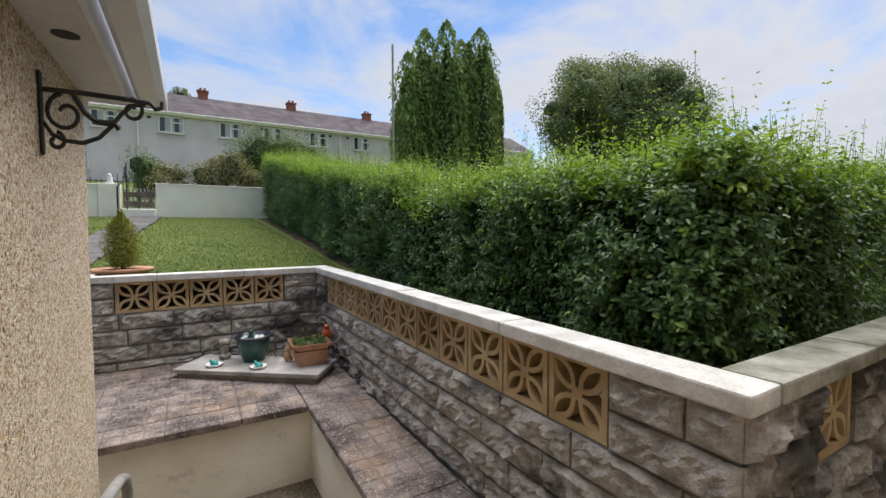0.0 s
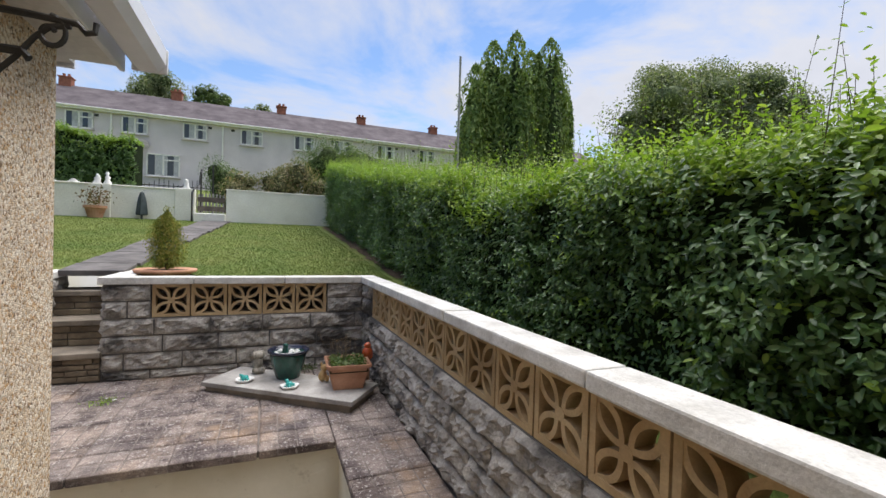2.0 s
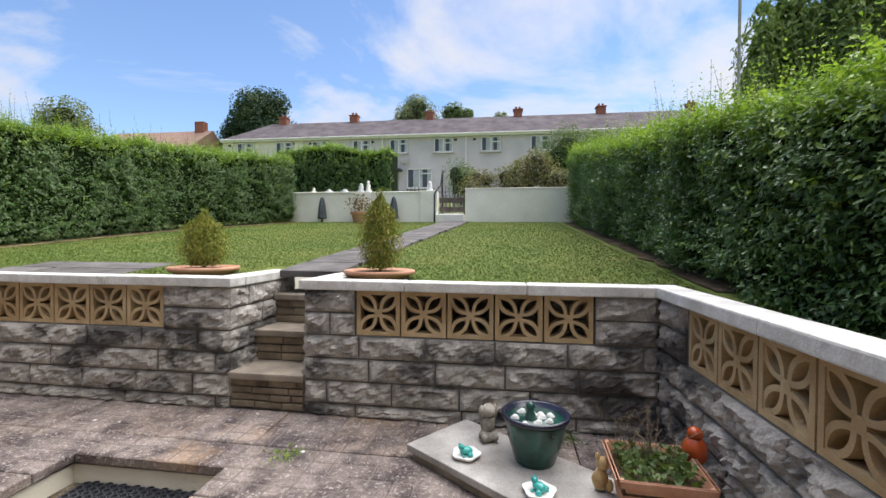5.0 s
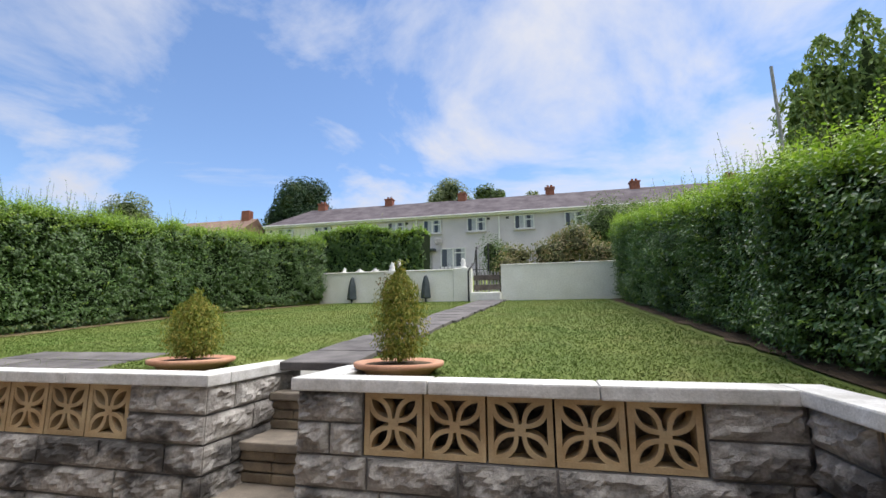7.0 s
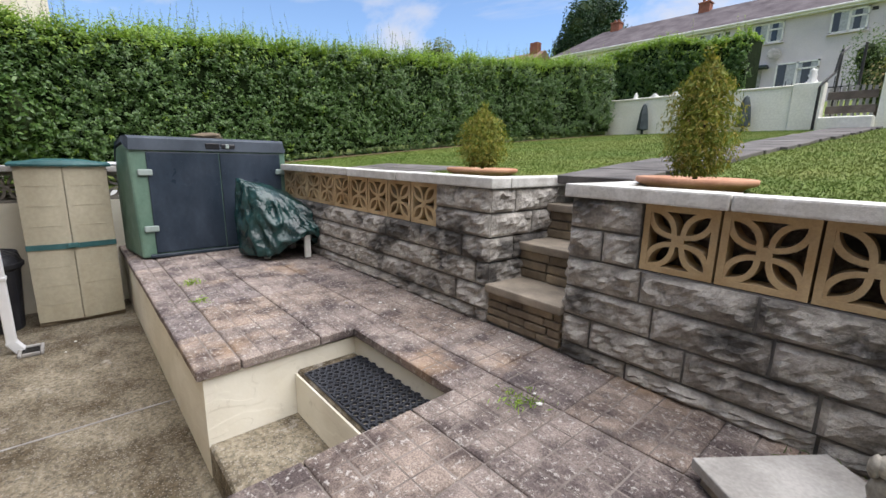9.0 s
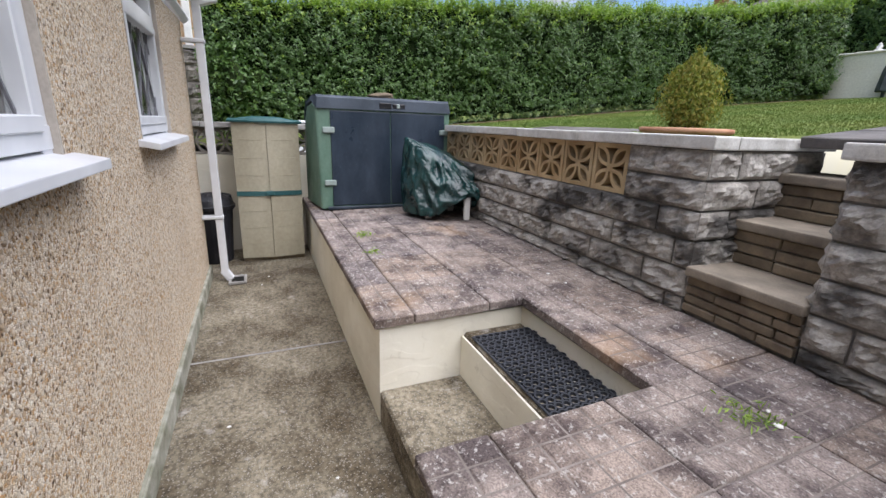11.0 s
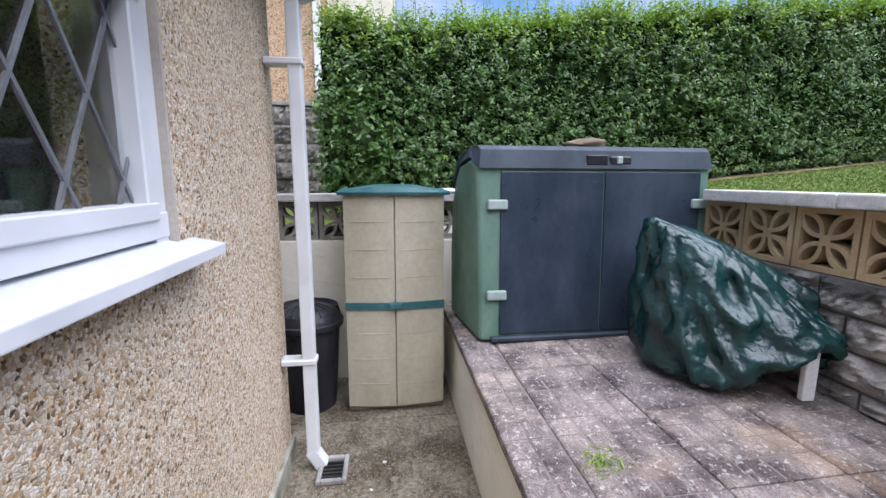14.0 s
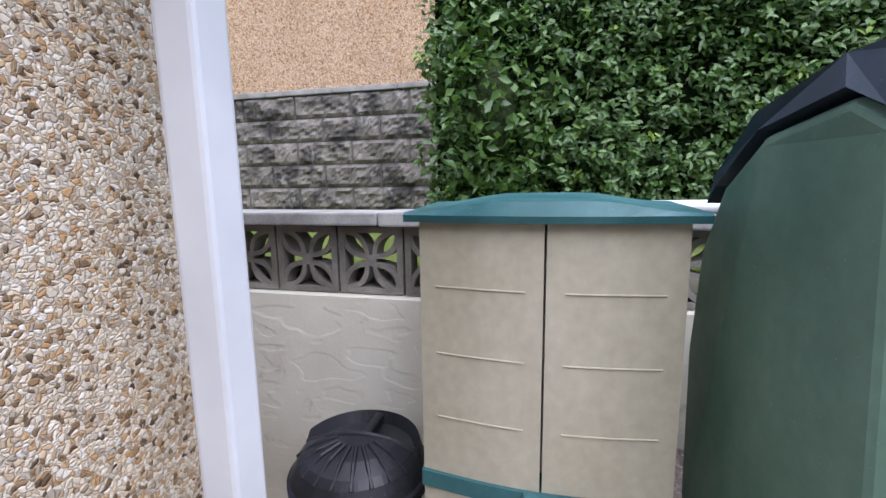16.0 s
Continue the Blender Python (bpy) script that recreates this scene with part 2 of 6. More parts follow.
M_CREAM = cream_mat()
M_WHITEWALL = worn("whitewashed_render", (0.74, 0.73, 0.63), (0.88, 0.87, 0.79), 1.6, 30, 0.8, 0.4, 0.006, 0.3)
M_CONC = concrete_mat()
M_STEP = worn("step_slab", (0.17, 0.145, 0.115), (0.33, 0.28, 0.22), 6, 120, 0.9, 0.6, 0.004, 0.25)
M_STEPBRICK = worn("thin_stone", (0.13, 0.10, 0.075), (0.36, 0.29, 0.20), 7, 100, 0.9, 0.6, 0.004, 0.2, 0.5)
M_PAVER = paver_mat()
M_UPVC = worn("white_upvc", (0.68, 0.69, 0.71), (0.72, 0.73, 0.75), 2, 4, 0.35, 0.03, 0.001, 0.5)
M_SOFFIT = worn("soffit_board", (0.58, 0.57, 0.54), (0.70, 0.69, 0.66), 2, 40, 0.5, 0.05, 0.001, 0.4)
M_IRON = worn("black_iron", (0.012, 0.012, 0.012), (0.04, 0.038, 0.035), 12, 120, 0.6, 0.4, 0.002, 0.4)
M_SOIL = worn("soil", (0.05, 0.036, 0.024), (0.15, 0.11, 0.07), 4, 70, 0.95, 0.9, 0.02, 0.1)
M_STRAW = worn("dry_earth_and_clippings", (0.10, 0.075, 0.042), (0.30, 0.235, 0.125), 5, 60, 0.95, 0.9, 0.02, 0.1)
# Near-black green: the shade deep between hedge leaves is put into this colour.
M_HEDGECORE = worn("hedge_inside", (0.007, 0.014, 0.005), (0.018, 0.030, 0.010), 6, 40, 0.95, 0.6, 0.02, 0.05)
M_LEAF_D = leaf_mat("privet_leaf", (0.048, 0.105, 0.025), (0.084, 0.168, 0.038), (0.16, 0.265, 0.075), 0.36, 0.28, 0.45)
M_LEAF_L = leaf_mat("young_privet_leaf", (0.12, 0.22, 0.028), (0.21, 0.34, 0.044), (0.33, 0.45, 0.08), 0.42, 0.38, 0.4)
M_BARK = worn("bark", (0.05, 0.038, 0.028), (0.14, 0.11, 0.08), 9, 60, 0.95, 0.8, 0.01, 0.1)


def grass_ground():
    k = Nodes("lawn_soil")
    c = k.mix(k.ramp(k.noise(0.9, 5), (0.32, 0.0), (0.68, 1.0)), (0.105, 0.155, 0.034), (0.20, 0.235, 0.058))
    c = k.mix(k.ramp(k.noise(2.2, 6, 0.65), (0.55, 0.0), (0.72, 0.8)), c, (0.27, 0.25, 0.09))
    c = k.mix(0.6, c, k.ramp(k.noise(70, 3, 0.6), (0.3, 0.45), (0.65, 1.0)), "MULTIPLY")
    k.bump(k.noise(60, 4, 0.7), 0.8, 0.02)
    return k.done(c, 0.9, 0.0, 0.15)


M_LAWN = grass_ground()


def blade_mat():
    """Grass blades: fresh and dry patches some metres across, little change from blade to blade."""
    k = Nodes("grass_blade")
    c = k.mix(k.ramp(k.noise(0.55, 5, 0.6), (0.36, 0.0), (0.64, 1.0)), (0.115, 0.19, 0.036), (0.20, 0.245, 0.06))
    c = k.mix(k.ramp(k.noise(1.9, 6, 0.65), (0.54, 0.0), (0.70, 0.5)), c, (0.28, 0.26, 0.10))
    c = k.mix(0.3, c, k.ramp(k.rand(True), (0.0, 0.6), (1.0, 1.1)), "MULTIPLY")
    return k.done(c, 0.6, 0.0, 0.2)


M_BLADE = blade_mat()

# ---- building helpers ----
def mesh_of(name, bm, material):
    me = bpy.data.meshes.new(name)
    bm.normal_update()
    bm.to_mesh(me)
    bm.free()
    me.materials.append(material)
    return me


def thing(name, label, category, at=(0, 0, 0), rz=0, group="", kind=""):
    """An Empty at a thing's base, to hold its parts."""
    ob = tagged(new(name), label, category, group, kind)
    ob.matrix_world = pose(*at, 0, 0, rz)
    return ob


def part(name, bm, material, parent=None, label="", smooth=False):
    me = mesh_of(name, bm, material)
    if smooth:
        me.shade_smooth()
    ob = new(name, me)
    ob.parent = parent
    return tagged(ob, label)


def structure(name, bm, material, label, category, smooth=False):
    ob = part(name, bm, material, None, "", smooth)
    return tagged(ob, label, category, "", "structure")


def solid(name, bm, material, label, category, group="", kind="", smooth=False):
    return tagged(part(name, bm, material, None, "", smooth), label, category, group, kind)


def box(x0, y0, z0, x1, y1, z1, bevel=0.0, bm=None, seg=1):
    """A box between two corners, its edges rounded by bevel."""
    b = bmesh.new()
    r = bmesh.ops.create_cube(b, size=1)
    bmesh.ops.scale(b, vec=(x1 - x0, y1 - y0, z1 - z0), verts=b.verts)
    bmesh.ops.translate(b, vec=((x0 + x1) / 2, (y0 + y1) / 2, (z0 + z1) / 2), verts=b.verts)
    if bevel:
        bmesh.ops.bevel(b, geom=b.edges[:], offset=bevel, segments=seg, affect="EDGES", profile=0.6)
    return merged(bm, b)


def merged(bm, b):
    if bm is None:
        return b
    tmp = bpy.data.meshes.new("tmp")
    b.to_mesh(tmp)
    b.free()
    bm.from_mesh(tmp)
    bpy.data.meshes.remove(tmp)
    return bm


def moved(b, m):
    bmesh.ops.transform(b, matrix=m, verts=b.verts)
    return b


def lathe(profile, n=28, bm=None, cap=True):
    """A turned shape about z from (radius, height) pairs."""
    b = bmesh.new()
    rings = []
    for r, z in profile:
        rings.append([b.verts.new((r * math.cos(2 * math.pi * k / n), r * math.sin(2 * math.pi * k / n), z)) for k in range(n)])
    for a, c in zip(rings, rings[1:]):
        for k in range(n):
            b.faces.new((a[k], a[(k + 1) % n], c[(k + 1) % n], c[k]))
    if cap:
        b.faces.new(list(reversed(rings[0])))
        b.faces.new(rings[-1])
    return merged(bm, b)


def tube(points, r, n=8, bm=None, closed=False):
    """A round bar along a line of points. r: one radius or one for each point."""
    b = bmesh.new()
    pts = [Vector(p) for p in points]
    radii = [r] * len(pts) if isinstance(r, (int, float)) else r
    rings, side = [], None
    for k, p in enumerate(pts):
        a = pts[k - 1] if k or closed else p
        c = pts[(k + 1) % len(pts)] if k + 1 < len(pts) or closed else p
        d = (c - a).normalized()
        side = (d.orthogonal() if side is None else side - d * side.dot(d)).normalized()
        other = d.cross(side)
        rings.append([b.verts.new(p + radii[k] * (math.cos(2 * math.pi * j / n) * side + math.sin(2 * math.pi * j / n) * other)) for j in range(n)])
    for a, c in list(zip(rings, rings[1:])) + ([(rings[-1], rings[0])] if closed else []):
        for j in range(n):
            b.faces.new((a[j], a[(j + 1) % n], c[(j + 1) % n], c[j]))
    if not closed:
        b.faces.new(list(reversed(rings[0])))
        b.faces.new(rings[-1])
    return merged(bm, b)


def prism(outline, axis, lo, hi, bm=None, bevel=0.0):
    """An outline of 2D points pushed from lo to hi along an axis. x: points are (y, z); y: (x, z); z: (x, y)."""
    put = {"x": lambda p, h: (h, p[0], p[1]), "y": lambda p, h: (p[0], h, p[1]), "z": lambda p, h: (p[0], p[1], h)}[axis]
    b = bmesh.new()
    lower = [b.verts.new(put(p, lo)) for p in outline]
    upper = [b.verts.new(put(p, hi)) for p in outline]
    n = len(outline)
    b.faces.new(lower)
    b.faces.new(upper)
    for k in range(n):
        b.faces.new((lower[k], lower[(k + 1) % n], upper[(k + 1) % n], upper[k]))
    bmesh.ops.recalc_face_normals(b, faces=b.faces)
    if bevel:
        bmesh.ops.bevel(b, geom=b.edges[:], offset=bevel, segments=2, affect="EDGES", profile=0.6)
    return merged(bm, b)


def leaves(name, centres, lengths, widths, material, seed, outward=None, droop=0.2, spread=0.9, parent=None, axis=None):
    """Many leaves folded along the midrib, as one mesh. outward: the way each one faces; axis: the way each one points (then oval, not lozenge)."""
    rng = np.random.default_rng(seed)
    c = np.asarray(centres, float)
    n = len(c)
    nrm = rng.normal(size=(n, 3)) * spread
    nrm += (np.array([0, 0, 0.6]) if outward is None else np.asarray(outward, float))
    nrm /= np.linalg.norm(nrm, axis=1, keepdims=True) + 1e-9
    d = rng.normal(size=(n, 3)) * (1.0 if axis is None else 0.3)
    d[:, 2] -= droop
    if axis is not None:
        d += axis
    d -= nrm * np.sum(d * nrm, axis=1, keepdims=True)
    d /= np.linalg.norm(d, axis=1, keepdims=True) + 1e-9
    s = np.cross(d, nrm)
    ln = (np.asarray(lengths) * rng.uniform(0.7, 1.25, n))[:, None]
    wd = (np.asarray(widths) * rng.uniform(0.75, 1.2, n))[:, None]
    base = np.arange(n)[:, None]
    if axis is None:
        outline = ((-0.5, 0, 0, 0), (-0.06, 0.5, 0.16, 0), (0.5, 0, 0, 0.08), (-0.06, -0.5, 0.16, 0))
        corner, size = base * 4 + [0, 2, 1, 0, 3, 2], 3
    else:
        outline = ((-0.5, 0, 0, 0), (-0.24, 0.44, 0.15, 0), (0.16, 0.42, 0.13, 0.02), (0.5, 0, 0, 0.10), (0.16, -0.42, 0.13, 0.02), (-0.24, -0.44, 0.15, 0))
        corner, size = base * 6 + [0, 3, 2, 1, 0, 5, 4, 3], 4
    co = np.stack([c + d * ln * a + s * wd * b + nrm * (wd * e - ln * g) for a, b, e, g in outline], axis=1)
    me = bpy.data.meshes.new(name)
    me.vertices.add(n * len(outline))
    me.vertices.foreach_set("co", co.reshape(-1))
    me.loops.add(n * 2 * size)
    me.loops.foreach_set("vertex_index", corner.reshape(-1).astype(np.int32))
    me.polygons.add(n * 2)
    me.polygons.foreach_set("loop_start", np.arange(n * 2, dtype=np.int32) * size)
    me.update(calc_edges=True)
    me.materials.append(material)
    ob = new(name, me)
    ob.parent = parent
    return ob


# ---- levels of the place ----
PATIO_FACE, COPE_LO, COPE_HI = 4.94, 1.478, 1.54
RIGHT_FACE, END_FACE = 1.25, -5.65
WALL_T = 0.21


def patio_z(y):
    return 0.615 + 0.022 * (y - 3.33)


def lawn_z(x, y):
    z = 1.47 + 0.098 * max(0.0, min(y, 14.0) - 5.1)
    if y > 14:
        z += (y - 14) * 0.135 if y < 33 else 19 * 0.135
    return z

# ---- ground ----
def ground():
    xs = [-400, -150, -60, -30, -20, -14, -10, -8.2, -7, -6.4, END_FACE - 0.1, -5, -4, -3, -2, -1.51, -0.97, 0, RIGHT_FACE + 0.1, 2, 3, 4.5, 6, 8, 12, 20, 30, 60, 150, 400]
    ys = [-400, -120, -40, -15, -8, -4, -1, 0.6, 2, 3.5, PATIO_FACE + 0.1, 5.9, 7, 8, 9, 10, 11, 12, 13, 14, 16, 20, 26, 33, 45, 80, 160, 400]
    b = bmesh.new()
    grid = {}
    for x in xs:
        for y in ys:
            grid[x, y] = b.verts.new((x, y, lawn_z(x, y) - (0.25 if y < 5 else 0.0)))
    for x0, x1 in zip(xs, xs[1:]):
        for y0, y1 in zip(ys, ys[1:]):
            xc, yc = (x0 + x1) / 2, (y0 + y1) / 2
            if END_FACE - 0.1 < xc < RIGHT_FACE + 0.1 and -8 < yc < PATIO_FACE + 0.1:
                continue
            if -1.51 < xc < -0.97 and yc < 5.9 and yc > 0:
                continue
            if 1.2 < xc < 3 and -8 < yc < 0.6:
                continue
            b.faces.new((grid[x0, y0], grid[x1, y0], grid[x1, y1], grid[x0, y1]))
    return structure("ground", b, M_LAWN, "sloping mown lawn and ground of the gardens", "ground", True)


GROUND = ground()
FLOOR = structure("floor", box(-9, -8, -0.3, 1.3, 3.6, -0.018), M_SOIL, "worn concrete path beside the house, stained with lichen", "path")

for fx0, fx1 in ((-9, -5.0), (-5.0, -2.96), (-2.96, -0.9), (-0.9, 1.3)):
    part("concrete_bay", box(fx0 + 0.006, -8, -0.1, fx1 - 0.006, 3.6, 0.0, 0.004), M_CONC, FLOOR)

part("joint_strip", box(-2.968, 2.44, -0.05, -2.952, 3.45, 0.0025), M_COPING2, FLOOR, "pale mortar strip between the bays")

# ---- own house ----
HX0, HX1, HY = -4.65, -0.395, 2.43


def house_walls():
    W1, W2, ZB, ZT = (-1.70, -0.78), (-3.542, -2.69), 1.42, 2.33
    b = None
    y0, y1 = HY - 0.28, HY
    spans = [HX0, W2[0], W2[1], W1[0], W1[1], HX1]
    for k, (a, c) in enumerate(zip(spans, spans[1:])):
        if k in (1, 3):
            b = box(a, y0, 0, c, y1, ZB, 0, b)
            b = box(a, y0, ZT, c, y1, 2.75, 0, b)
        else:
            b = box(a, y0, 0, c, y1, 2.75, 0, b)
    structure("wall_north", b, M_PEB, "pebbledashed rear house wall of cream and brown chippings", "wall")
    structure("wall_east", box(HX1 - 0.28, -8, 0, HX1, HY - 0.28, 2.75), M_PEB, "pebbledashed side house wall of cream and brown chippings", "wall")
    structure("wall_west", box(HX0, -8, 0, HX0 + 0.28, HY - 0.28, 2.75), M_PEB, "pebbledashed far side wall of the house", "wall")
    structure("plinth", box(HX0 - 0.02, HY - 0.01, 0, HX1 + 0.02, HY + 0.022, 0.13, 0.006), M_COPING3, "dirty grey rendered plinth at the foot of the house wall", "plinth")


house_walls()
# Added out of view to keep light off the walls near the start.
structure("wall_south", box(-0.395, -1.75, 0, 5.2, -1.5, 5.2), M_PEB, "unseen pebbledashed wall added behind the start to shade the yard", "wall")
# Second unseen blocker: darkens the side wall's return and the hedge corner.
structure("wall_southeast", box(3.1, -1.5, 0, 3.35, 0.3, 5.2), M_PEB2, "unseen pebbledashed wall added to shade the side wall's return", "wall")

# ---- eaves ----
def eaves():
    e = thing("eaves", "white plastic soffit, fascia and gutter along the roof edge", "eaves", kind="structure")
    z = 2.56
    part("soffit", box(HX1, -8, z, HX1 + 0.155, HY + 0.10, z + 0.012), M_SOFFIT, e)
    part("fascia", box(HX1 + 0.155, -8, z - 0.015, HX1 + 0.173, HY + 0.11, z + 0.17, 0.003), M_UPVC, e)
    g = prism([(HX1 + 0.19, z + 0.10), (HX1 + 0.19, z + 0.03), (HX1 + 0.21, z + 0.01), (HX1 + 0.28, z + 0.01), (HX1 + 0.305, z + 0.04), (HX1 + 0.307, z + 0.10),
               (HX1 + 0.30, z + 0.10), (HX1 + 0.297, z + 0.045), (HX1 + 0.275, z + 0.018), (HX1 + 0.215, z + 0.018), (HX1 + 0.197, z + 0.035), (HX1 + 0.197, z + 0.10)], "y", -8, HY + 0.13)
    part("gutter", g, M_UPVC, e)
    part("gutter_end", box(HX1 + 0.187, HY + 0.13, z + 0.006, HX1 + 0.311, HY + 0.142, z + 0.105, 0.003), M_UPVC, e)
    for y in (1.7, 0.6, -0.5):
        part("vent", moved(lathe([(0.0, 0.0), (0.035, 0.0), (0.035, 0.004), (0.0, 0.004)], 20, cap=False), pose(HX1 + 0.08, y, z - 0.003)), M_IRON, e, "dark round soffit vent")
    # over the rear wall
    zr = z + 0.10
    part("soffit", box(HX0 - 0.12, HY, zr - 0.10, HX1, HY + 0.15, zr - 0.088), M_SOFFIT, e)
    part("fascia", box(HX0 - 0.12, HY + 0.15, zr - 0.115, HX1 - 0.002, HY + 0.168, zr + 0.07, 0.003), M_UPVC, e)
    g = prism([(HY + 0.17, zr + 0.03), (HY + 0.17, zr - 0.06), (HY + 0.20, zr - 0.08), (HY + 0.25, zr - 0.08), (HY + 0.28, zr - 0.05), (HY + 0.285, zr + 0.03),
               (HY + 0.278, zr + 0.03), (HY + 0.272, zr - 0.045), (HY + 0.245, zr - 0.072), (HY + 0.205, zr - 0.072), (HY + 0.178, zr - 0.055), (HY + 0.178, zr + 0.03)], "x", HX0 - 0.16, HX1 - 0.06)
    part("gutter", g, M_UPVC, e)
    b = prism([(-8.2, 2.74), (HY + 0.22, 2.74), (HY + 0.22, 2.78), (-2, 4.2), (-8.2, 4.2)], "x", HX0 - 0.15, HX1 + 0.20)
    structure("roof", b, worn("roof_tile", (0.10, 0.07, 0.06), (0.20, 0.15, 0.13), 4, 60), "dark tiled roof of the house", "roof")


eaves()


def downpipe(x, z_top, label, elbow):
    d = thing("downpipe", label, "downpipe", (x, HY, 0), kind="structure")
    d.matrix_world = pose(x, HY + (0.09 if elbow else 0.0), 0)
    part("pipe", box(-0.034, 0.02, 0.07, 0.034, 0.085, z_top, 0.008, seg=2), M_UPVC, d)
    for z in ([0.62, 2.13] if elbow else []):
        part("clip", box(-0.045, -0.088, z, 0.045, 0.093, z + 0.03, 0.005), M_UPVC, d)
    if elbow:
        part("elbow", moved(box(-0.036, -0.03, -0.033, 0.036, 0.17, 0.033, 0.008), pose(0, 0.05, z_top - 0.005, 20, 0, 0)), M_UPVC, d)
        part("outlet", box(-0.038, 0.145, z_top + 0.01, 0.038, 0.21, 2.60, 0.008), M_UPVC, d)
        part("outlet_collar", box(-0.046, 0.138, 2.565, 0.046, 0.218, 2.60, 0.006), M_UPVC, d)
        part("shoe", moved(box(-0.036, -0.036, -0.07, 0.036, 0.036, 0.05, 0.008), pose(0, 0.065, 0.07, 30, 0, 0)), M_UPVC, d)
    return d


downpipe(-4.545, 2.44, "white square plastic downpipe clipped to the rear wall corner", True)
downpipe(HX1 - 0.085, 2.44, "white square plastic downpipe at the house corner", False)


# ---- rock-faced block walls ----
def rock_mesh(length, height, seed, material, rough=0.036):
    """One walling block: drafted margin round a hewn face that stands proud towards -y."""
    rng = random.Random(seed)
    nx, nz = max(4, int(length / 0.026)), 7
    b = bmesh.new()
    off = Vector((rng.uniform(0, 50), rng.uniform(0, 50), rng.uniform(0, 50)))
    grid = []
    for i in range(nx + 1):
        row = []
        for j in range(nz + 1):
            u, v = i / nx * length, j / nz * height
            edge = min(u, length - u, v, height - v)
            w = min(1.0, edge / 0.022)
            p = noise.noise(Vector((u * 11, v * 20 + u * 6, 0)) + off) * 0.8 + abs(noise.noise(Vector((u * 24 + v * 12, v * 44, 3)) + off)) * 0.9 - 0.15
            y = -w * (0.006 + rough * max(-0.2, 0.35 + p))
            row.append(b.verts.new((u, y, v)))
        grid.append(row)
    for i in range(nx):
        for j in range(nz):
            b.faces.new((grid[i][j], grid[i + 1][j], grid[i + 1][j + 1], grid[i][j + 1]))
    rim = [grid[i][0] for i in range(nx + 1)] + [grid[nx][j] for j in range(1, nz + 1)] + [grid[i][nz] for i in range(nx - 1, -1, -1)] + [grid[0][j] for j in range(nz - 1, 0, -1)]
    backs = [b.verts.new((v.co.x, 0.06, v.co.z)) for v in rim]
    for k in range(len(rim)):
        k2 = (k + 1) % len(rim)
        b.faces.new((rim[k2], rim[k], backs[k], backs[k2]))
    return mesh_of("rock_block", b, material)


ROCKS = {}


def rock(length, height, k, material):
    key = (round(length, 2), round(height, 3), k % 5, material.name)
    if key not in ROCKS:
        ROCKS[key] = rock_mesh(length, height, hash_of(key), material)
    return ROCKS[key]


def hash_of(key):
    return int(key[0] * 1000) * 7 + int(key[1] * 1000) * 13 + key[2] * 101 + len(key[3])


BLOCKS = []


def rock_course(parent, place, length, z, height, shift, material=None, unit=0.44, joint=0.012):
    """Blocks of one course along a wall's local x; queued, and laid at the end of the file."""
    x, k = 0.0, int(z * 40) + int(length * 10)
    first = unit * shift
    while x < length - 0.03:
        ln = min(first if x == 0.0 and first > 0.05 else unit, length - x - 0.001)
        if length - x - ln < 0.08:
            ln = length - x
        BLOCKS.append((parent, place, x + joint / 2, z + joint / 2, max(0.03, ln - joint), height - joint, k, material or M_BLOCK))
        x += ln
        k += 3


def screen_mesh(material):
    """A pierced screen block, 0.29 m square: a rim and four leaf-shaped rings on the diagonals."""
    s, rim, d = 0.145, 0.026, 0.09
    b = None
    for q in range(4):
        bb = prism([(-s, -s), (s, -s), (s - rim, -s + rim), (-s + rim, -s + rim)], "y", 0, d)
        b = merged(b, moved(bb, pose(0, 0, 0, 0, 90 * q, 0)))
    n = 12

    def lens(width, inset):
        far, near = (s - rim * 0.55) * math.sqrt(2) - inset, 0.012 + inset
        return [(near + (far - near) * k / n, width * math.sin(math.pi * k / n) ** 0.8) for k in range(n + 1)]

    out, inn = lens(0.047, 0.0), lens(0.024, 0.028)
    for q in range(4):
        bb = bmesh.new()
        for sign in (1, -1):
            rings = []
            for (u, w), (u2, w2) in zip(out, inn):
                quad = [bb.verts.new((u, y, sign * w)) for y in (0.004, d - 0.004)] + [bb.verts.new((u2, y, sign * w2)) for y in (d - 0.004, 0.004)]
                rings.append(quad)
            for a, c in zip(rings, rings[1:]):
                for j in range(4):
                    bb.faces.new((a[j], a[(j + 1) % 4], c[(j + 1) % 4], c[j]))
        bmesh.ops.recalc_face_normals(bb, faces=bb.faces)
        b = merged(b, moved(bb, pose(0, 0, 0, 0, 45 + 90 * q, 0)))
    b = merged(b, moved(lathe([(0.026, 0.003), (0.026, d - 0.003)], 10), pose(0, 0, 0, -90)))
    return mesh_of("screen_block", b, material)


SCREEN, SCREEN_OLD = screen_mesh(M_SCREEN), screen_mesh(M_SCREEN2)


def screens(parent, place, x0, count, mesh, z=1.328, pitch=0.3, back=0.012):
    for k in range(count):
        ob = new("screen_block", mesh)
        ob.matrix_world = place @ pose(x0 + pitch * (k + 0.5), back, z)
        ob.parent = parent


